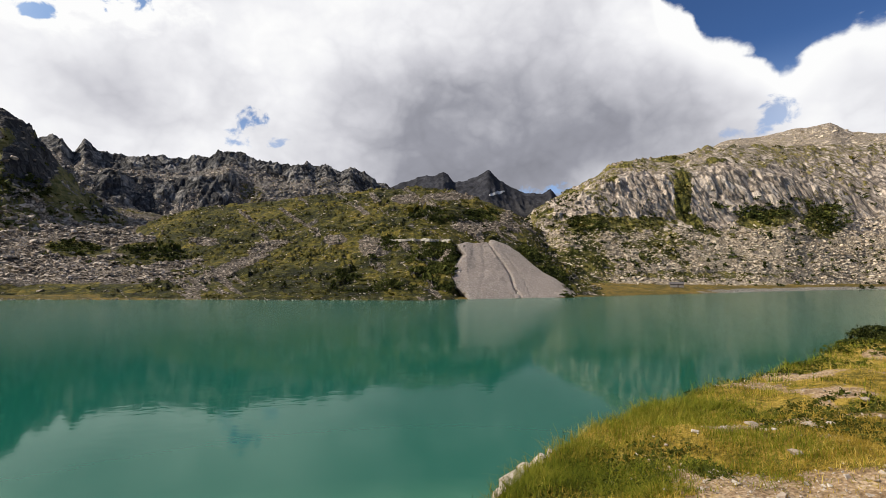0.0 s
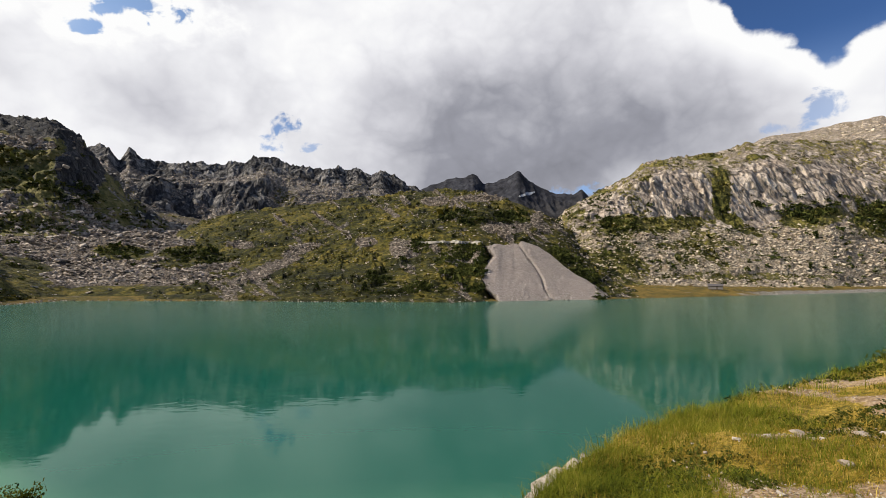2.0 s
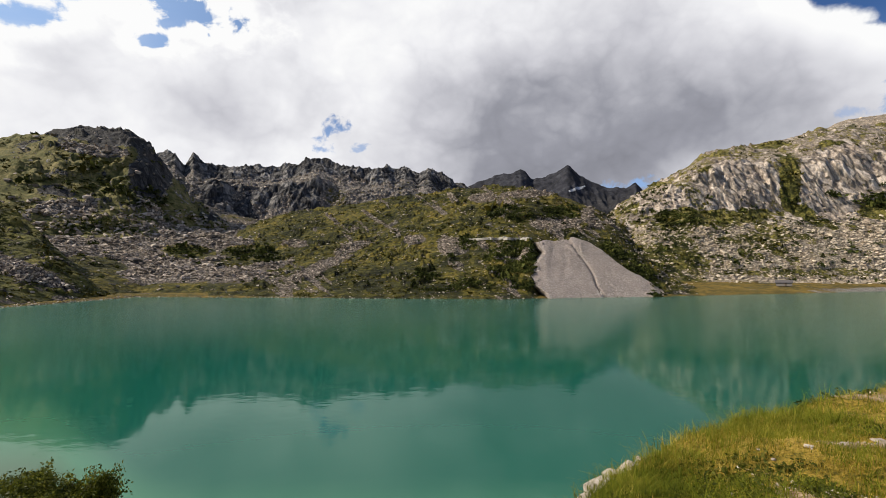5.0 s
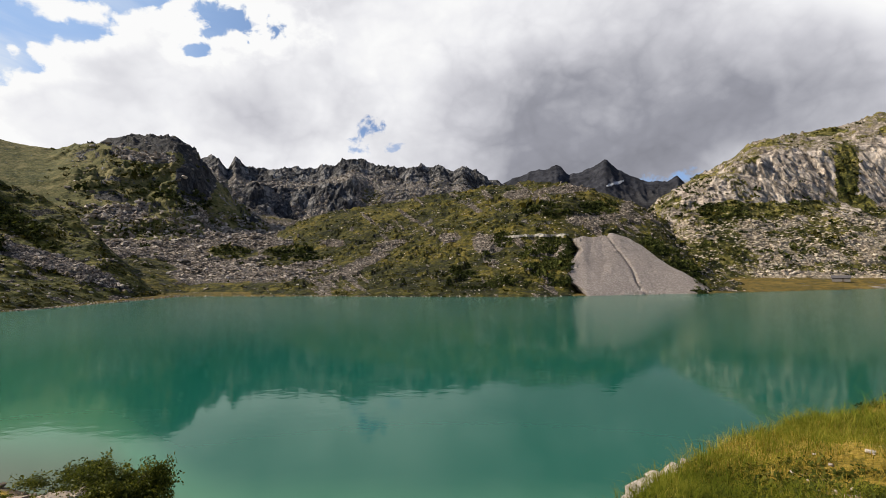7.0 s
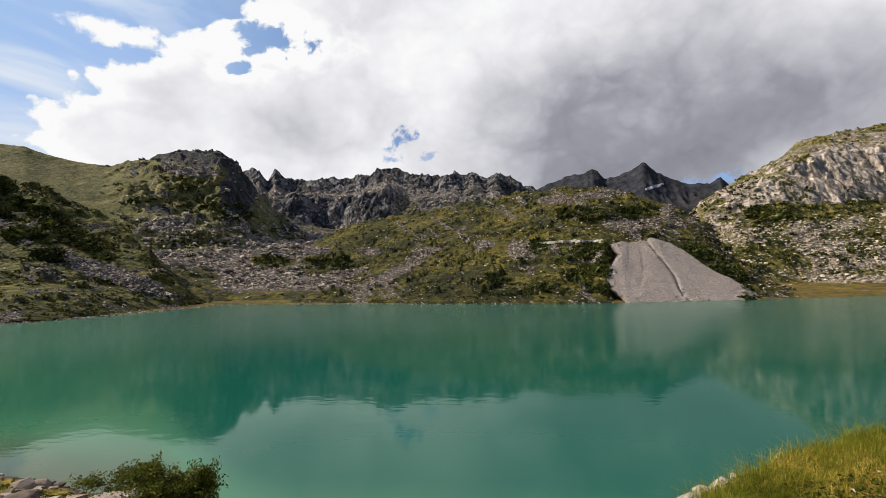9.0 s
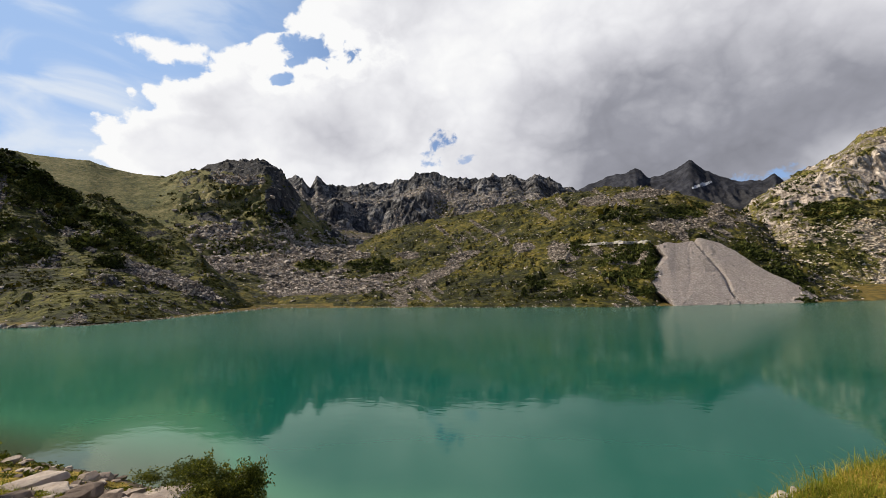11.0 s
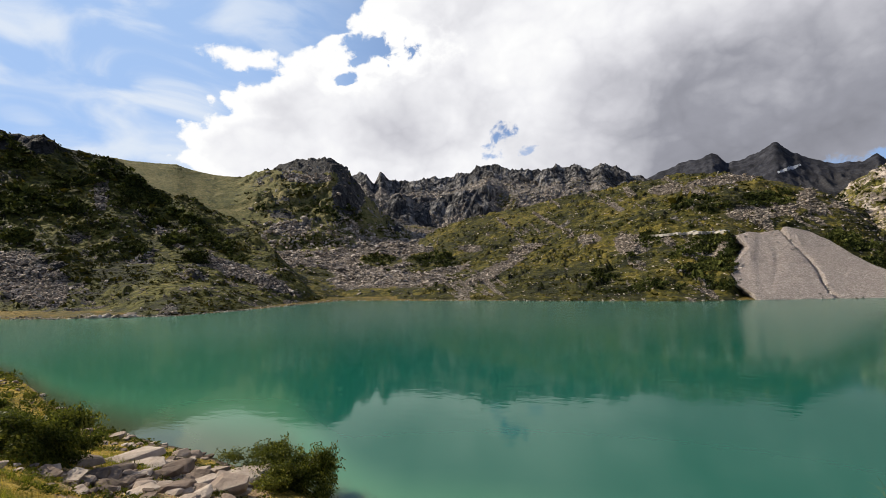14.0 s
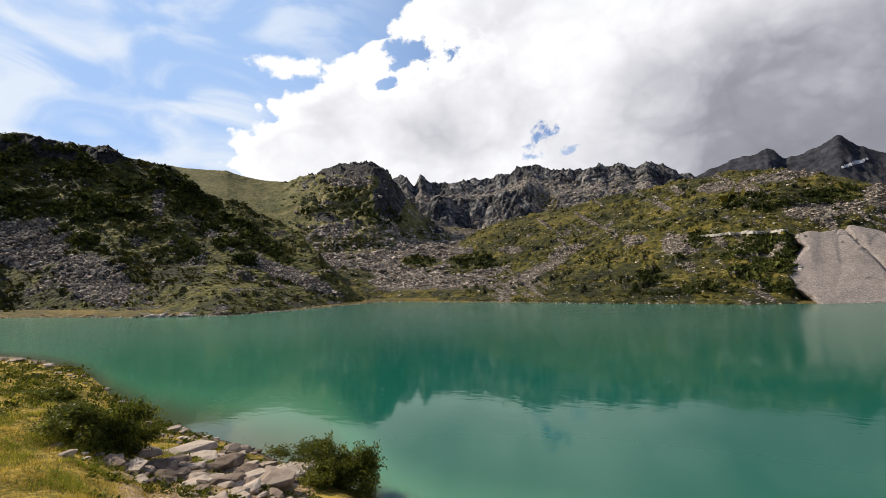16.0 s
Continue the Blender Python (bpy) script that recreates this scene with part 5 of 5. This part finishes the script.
def build_slabs():
    big = ((67.7, 14.2, 1.05, 0.75, 0.22, 66, 4), (63.7, 15.6, 1.9, 0.9, 0.34, 70, -6), (62.3, 14.6, 0.95, 0.7, 0.22, 58, 10), (59.5, 14.3, 0.8, 0.65, 0.5, 40, 12), (61.0, 13.1, 0.95, 0.6, 0.24, 75, -8),
           (52.9, 13.2, 1.25, 0.9, 0.55, 50, 6), (56.1, 14.2, 0.75, 0.6, 0.36, 80, -10), (59.3, 17.4, 0.6, 0.5, 0.34, 60, 5), (58.0, 18.4, 0.55, 0.45, 0.3, 45, 8), (57.1, 12.4, 0.8, 0.55, 0.3, 62, 8),
           (60.2, 11.8, 0.95, 0.6, 0.26, 54, -6), (66.0, 12.6, 0.85, 0.55, 0.2, 70, 6), (54.6, 12.0, 0.9, 0.7, 0.45, 30, 6), (64.6, 13.4, 0.8, 0.5, 0.24, 85, -4), (57.6, 13.4, 0.7, 0.6, 0.3, 20, 10),
           (62.8, 11.4, 0.7, 0.5, 0.2, 65, 4), (55.4, 13.2, 0.65, 0.5, 0.35, 110, 4), (67.3, 21.6, 0.5, 0.4, 0.22, 60, 0), (64.7, 21.2, 0.6, 0.45, 0.25, 70, 0))
    for b in big:
        slab(*b)
    for _ in range(165):
        az = random.triangular(51, 75, 58)
        mid_r = 11.6 + max(az - 64, 0) * 0.06
        r = random.gauss(mid_r + (1.2 if az < 65 else 0), 1.5 if az < 65 else 0.4)
        l = 0.14 + 0.5 * random.random() ** 2.2
        slab(az, r, l, l * random.uniform(0.55, 0.95), l * random.uniform(0.25, 0.5), random.uniform(0, 180), random.gauss(0, 12))
    for _ in range(150):
        az = random.uniform(52, 78)
        l = random.uniform(0.15, 0.45)
        slab(az, float(curve(NEAR_SHORE, az)) * random.uniform(0.72, 0.99), l, l * 0.7, l * random.uniform(0.25, 0.45), random.uniform(0, 180), random.uniform(-12, 12),
             "shore_stone", "weathered grey stone at the water's edge", "shoreline stones")
    for az, r, l in ((78.2, 52, 1.6), (77.2, 50, 1.9), (76.0, 48, 1.5), (75.0, 45, 1.0), (79.5, 54, 1.7)):
        slab(az, r, l, l * 0.6, 0.35, az * 9, 3, "slab", "pale flat rock ledge at the water's edge")


build_slabs()


def build_rim_rocks():
    for az, r, l, w, h, turn in ((-8.7, 5.46, 0.56, 0.30, 0.20, 44), (-11.6, 5.96, 0.5, 0.24, 0.16, 62), (-7.2, 5.25, 0.30, 0.24, 0.14, 20), (-10.2, 5.85, 0.34, 0.3, 0.2, 100), (-13.2, 6.26, 0.3, 0.2, 0.12, 40), (-3.6, 10.9, 0.5, 0.35, 0.25, 48)):
        slab(az, r, l, w, h, turn, 8, "rim_rock", "pale rock showing at the bank's edge", "bank edge rocks", -0.085, M_PALE_STONE)
    for az, r, l in ((-32.8, 7.1, 0.17), (-37.5, 6.9, 0.16), (-38.4, 6.85, 0.10), (-36.3, 5.7, 0.14), (-30.4, 6.6, 0.08), (-34.6, 6.6, 0.08), (-27.8, 6.4, 0.10), (-41.5, 8.8, 0.16), (-39.0, 7.2, 0.12), (-43.6, 11.0, 0.2), (-40.6, 7.6, 0.09), (-25.0, 6.0, 0.07)):
        slab(az, r, l, l * 0.7, l * 0.45, az * 7, 5, "bank_stone", "small pale stone half sunk in dry turf", "stones in the turf", 0.0, M_PALE_STONE)


build_rim_rocks()


def bush(az, r, radius, height, count, label, seed, leaf=0.042, leaves=None):
    """A leafy alder bush: forked stems and many single leaves."""
    g = np.random.default_rng(seed)
    p = bearing(az) * r
    root = new("bush")
    root.matrix_world = Matrix.Translation((p.x, p.y, near_z(p.x, p.y) - 0.05))
    tagged(root, label, "bush")
    tips = []
    for _ in range(14):
        a, lean = g.uniform(0, 6.283), g.uniform(0.25, 0.9)
        top = Vector((math.cos(a) * radius * lean, math.sin(a) * radius * lean, height * g.uniform(0.6, 1.0) * (1.15 - 0.45 * lean)))
        bm = bmesh.new()
        rings = []
        for s in range(6):
            t = s / 5
            c = Vector((top.x * t ** 1.4, top.y * t ** 1.4, top.z * t)) + Vector(g.normal(0, 0.03, 3))
            w = 0.028 * (1 - 0.8 * t)
            rings.append([bm.verts.new(c + Vector((math.cos(q) * w, math.sin(q) * w, 0))) for q in (0, 1.571, 3.142, 4.712)])
        for u, v in zip(rings, rings[1:]):
            for q in range(4):
                bm.faces.new((u[q], u[(q + 1) % 4], v[(q + 1) % 4], v[q]))
        part("stem", bm, M_BARK, root)
        tips.append(top)
    quads = []
    for top in tips:
        for t in (0.45, 0.7, 0.92, 1.0):
            c = np.array((top.x * t ** 1.4, top.y * t ** 1.4, top.z * t))
            n = int(count / len(tips) / 4)
            quads.append(leaf_cloud(g, n, 0.30 * radius, 0.27 * height, leaf, 0.1) + c - np.array((0, 0, 0.1 * height)))
    quads.append(leaf_cloud(g, count // 2, 0.86 * radius, 0.84 * height, leaf, 0.6))
    v = np.concatenate(quads).reshape(-1, 3)
    v[:, 2] = np.maximum(v[:, 2], 0.03)
    ax, rr = np.degrees(np.arctan2(-(v[:, 0] + p.x), v[:, 1] + p.y)), np.hypot(v[:, 0] + p.x, v[:, 1] + p.y)
    v[:, 2] += np.clip(near_height(ax, rr) - near_z(p.x, p.y), -0.6, 0.3) * np.clip(1.2 - v[:, 2] / height, 0, 1)
    ob = new("foliage", mesh_from("foliage", v, np.arange(len(v)).reshape(-1, 4), leaves or M_ALDER, False))
    ob.parent = root
    return root


bush(71.0, 13.7, 1.45, 1.1, 30000, "dense round-leaved green bush on the rocky shore", 5, 0.034)
bush(48.4, 13.7, 1.7, 1.4, 32000, "dense dark green bush beside the water", 6, 0.034)
bush(74.6, 22.0, 1.0, 0.6, 4000, "low dark green bush on the shore", 7)
bush(-43.4, 17.6, 1.2, 0.5, 8000, "low dark green bush on the grassy bank", 8, 0.035, M_SHRUB)


def blades(name, label, mat, seed, areas, wanted, low, high, lean_most, count):
    """Grass in tufts: thin bent blades, each of two quads, on the visible banks."""
    g = np.random.default_rng(seed)
    lots = []
    for a0, a1, r0, r1, tufts, tall in areas:
        az = g.uniform(a0, a1, tufts)
        r = r0 * (r1 / r0) ** g.random(tufts)
        if a0 < 0:
            keep = r < curve(RIM, az) * (1.05 - 0.1 * smooth(az, -17, -13))
        else:
            keep = (r < curve(NEAR_SHORE, az) * 0.97) & ~((az > 51) & (az < 76) & (np.abs(r - 11.6) < np.where(az < 66, 2.4, 0.7)) & (g.random(tufts) < 0.8))
        az, r = az[keep], r[keep]
        x, y = -np.sin(np.radians(az)) * r, np.cos(np.radians(az)) * r
        bare_spot = bare_soil(x, y, az)
        keep = g.random(len(az)) < wanted(az, r, x, y) * (1 - 0.95 * bare_spot)
        az, r, x, y = az[keep], r[keep], x[keep], y[keep]
        edge = smooth(r / curve(RIM, az), 0.72, 0.95) * smooth(-az, 2, 8) * smooth(-az, 42, 34)
        big = np.clip(np.exp(g.normal(0, 0.35, len(az))), 0.5, 1.7) * (1 + 0.8 * edge)
        px = (x[:, None] + g.normal(0, 0.06, (len(az), count)) * big[:, None]).ravel()
        py = (y[:, None] + g.normal(0, 0.06, (len(az), count)) * big[:, None]).ravel()
        pz = near_height(np.degrees(np.arctan2(-px, py)), np.hypot(px, py)) + relief(px, py)
        # each tuft leans its own way, with its blades fanned about that
        way = g.uniform(0, 6.283, len(az))[:, None] + g.normal(0, 0.9, (len(az), count))
        L = tall * big[:, None] * g.uniform(low, high, (len(az), count))
        lots.append((px, py, pz, L.ravel(), way.ravel()))
    px, py, pz, L, d = (np.concatenate([q[i] for q in lots]) for i in range(5))
    n = len(px)
    lean = g.uniform(0.25, lean_most, n)
    w = 0.0030 * np.clip(np.hypot(px, py) / 9.0, 0.8, 3.0) * g.uniform(0.6, 1.5, n)
    wx, wy = np.cos(d + 1.57) * w, np.sin(d + 1.57) * w
    rows = []
    for f, k in ((0.0, 1.0), (0.55, 0.8), (1.0, 0.12)):
        bx, by, bz = px + np.cos(d) * lean * L * f * f, py + np.sin(d) * lean * L * f * f, pz - 0.01 + L * f * (1 - 0.42 * lean * f)
        rows += [np.stack((bx - wx * k, by - wy * k, bz), -1), np.stack((bx + wx * k, by + wy * k, bz), -1)]
    v = np.stack(rows, 1).reshape(-1, 3)
    f = (np.array(((0, 1, 3, 2), (2, 3, 5, 4)))[None] + (np.arange(n) * 6)[:, None, None]).reshape(-1, 4)
    tagged(new(name, mesh_from(name, v, f, mat, False)), label, "grass", kind="stuff")


def lush(az, r, x, y):
    """How much of the turf is green: most along the bank's edge, in clumps further back."""
    edge = smooth(r / curve(RIM, az), 0.62, 0.9) * smooth(-az, 2, 8)
    clump = smooth(fbm(x, y, 0 * x, 0.85, 3, seed=31), 0.0, 0.25)
    return np.clip(0.45 * edge + clump * np.where(az < 0, 0.4 + 0.5 * smooth(az, -34, -20), 0.9), 0, 1)


AREAS = ((-50, -6.0, 4.2, 24, 11000, 1.0), (-50, -8.0, 4.2, 9.0, 7000, 0.9), (58, 84, 6.0, 17.5, 7000, 1.25), (50, 84, 8.5, 26.0, 2600, 0.8), (66, 84, 18, 50, 2400, 1.3))
blades("grass", "soft tufts of green grass along the bank", M_GRASS, 3, AREAS, lush, 0.04, 0.14, 1.25, 11)
blades("dry_grass", "short straw-yellow dry grass on the bank", M_STRAW, 4, AREAS, lambda az, r, x, y: (1 - 0.75 * lush(az, r, x, y)) * (0.25 + 0.75 * smooth(fbm(x, y, 0 * x, 0.8, 3, seed=33), -0.2, 0.2)), 0.02, 0.085, 1.3, 8)


def build_herbs():
    """Low leafy plants between the grass."""
    g = np.random.default_rng(9)
    spots, sizes = [], []
    for a0, a1, r0, r1, count in ((-55, -8, 4.4, 18, 5200), (50, 72, 8, 28, 3000), (68, 84, 16, 52, 1300)):
        az = g.uniform(a0, a1, count)
        r = r0 * (r1 / r0) ** g.random(count)
        lim = curve(RIM, az) * 1.02 if a0 < 0 else curve(NEAR_SHORE, az) * 0.96
        x, y = -np.sin(np.radians(az)) * r, np.cos(np.radians(az)) * r
        keep = (r < lim) & (fbm(x, y, 0 * x, 1.1, 3, seed=44) > 0.03)
        x, y = x[keep], y[keep]
        z = near_height(np.degrees(np.arctan2(-x, y)), np.hypot(x, y)) + relief(x, y)
        spots.append(np.stack((x, y, z), -1))
        sizes.append(g.uniform(0.05, 0.17, len(x)) * np.clip(np.hypot(x, y) / 9, 0.8, 4.0))
    tagged(scatter_shrubs("herbs", np.concatenate(spots), np.concatenate(sizes), M_HERB, 41, 20, 0.21, 0.5), "low dark green leafy herbs between the grass", "herbs", kind="stuff")


M_HERB = leaf_material("herb_leaf", [(0.1, (0.022, 0.030, 0.006)), (0.5, (0.062, 0.076, 0.012)), (0.9, (0.155, 0.145, 0.03))], 0.8, 2.0)
build_herbs()


def build_pebbles():
    """Loose grit and pebbles in the bare patches of the bank."""
    g = np.random.default_rng(15)
    az, r = g.uniform(-50, -18, 7000), 4.4 * (20 / 4.4) ** g.random(7000)
    x, y = -np.sin(np.radians(az)) * r, np.cos(np.radians(az)) * r
    open_soil = bare_soil(x, y, az) + 0.015
    keep = (g.random(len(x)) < open_soil) & (r < curve(RIM, az))
    x, y = x[keep], y[keep]
    z = near_height(np.degrees(np.arctan2(-x, y)), np.hypot(x, y)) + relief(x, y)
    s = 0.016 * np.exp(g.normal(0, 0.6, len(x)))
    tagged(scatter_blocks("pebbles", np.stack((x, y, z), -1), np.clip(s, 0.01, 0.09), M_PALE_STONE, 16, 0.6), "pale pebbles and grit in bare soil", "pebbles", kind="stuff")


build_pebbles()


def small_tree(place, height, spread, seed, name="stunted_tree", label="small dark stunted conifer on the slope", category="tree"):
    """A short leaning trunk with limbs and a ragged needle crown."""
    g = np.random.default_rng(seed)
    root = new(name)
    root.matrix_world = Matrix.Translation(place)
    tagged(root, label, category)
    bm = bmesh.new()
    bmesh.ops.create_cone(bm, cap_ends=True, segments=7, radius1=0.07 * height, radius2=0.015 * height, depth=height * 0.95, matrix=pose(0, 0, height * 0.42, g.uniform(-6, 6), g.uniform(-6, 6), 0))
    part("trunk", bm, M_BARK, root)
    quads = []
    for level in range(7):
        f = level / 6
        for _ in range(5):
            a = g.uniform(0, 6.283)
            d = spread * (1 - 0.8 * f) * g.uniform(0.3, 0.8)
            c = np.array((math.cos(a) * d, math.sin(a) * d, height * (0.15 + 0.8 * f)))
            quads.append(leaf_cloud(g, 26, spread * (0.45 - 0.25 * f), height * 0.12, 0.09 * height, 0.1) + c)
    v = np.concatenate(quads).reshape(-1, 3)
    crown = new("crown", mesh_from("crown", v, np.arange(len(v)).reshape(-1, 4), M_SHRUB, False))
    crown.parent = root


for n, (hill, az, el, height, spread) in enumerate(((grassy_hill, 13.1, -1.6, 2.6, 1.3), (grassy_hill, 12.0, -0.6, 2.2, 1.2), (grassy_hill, 10.8, 0.6, 2.0, 1.2), (grassy_hill, 18.6, -1.3, 1.6, 0.9),
                                                    (grassy_hill, 6.2, -1.4, 2.0, 1.2), (rocky_hill, -34.4, 0.9, 3.6, 1.6), (rocky_hill, -42.6, 0.5, 2.6, 1.8), (rocky_hill, -29.5, 1.6, 2.2, 1.3))):
    small_tree(ground_at(hill, az, el) - Vector((0, 0, 0.2)), height, spread, 60 + n)
for n, (az, over) in enumerate(((-41.6, 3.0), (-42.3, 4.5))):
    r = float(curve(FAR_SHORE, az)) + over
    p = bearing(az) * r
    small_tree(Vector((p.x, p.y, float(far_height(np.array(az), np.array(r))) - 0.1)), 2.0, 2.4, 80 + n, "shore_shrub", "dark round shrub on the pale gravel beach", "shrub")
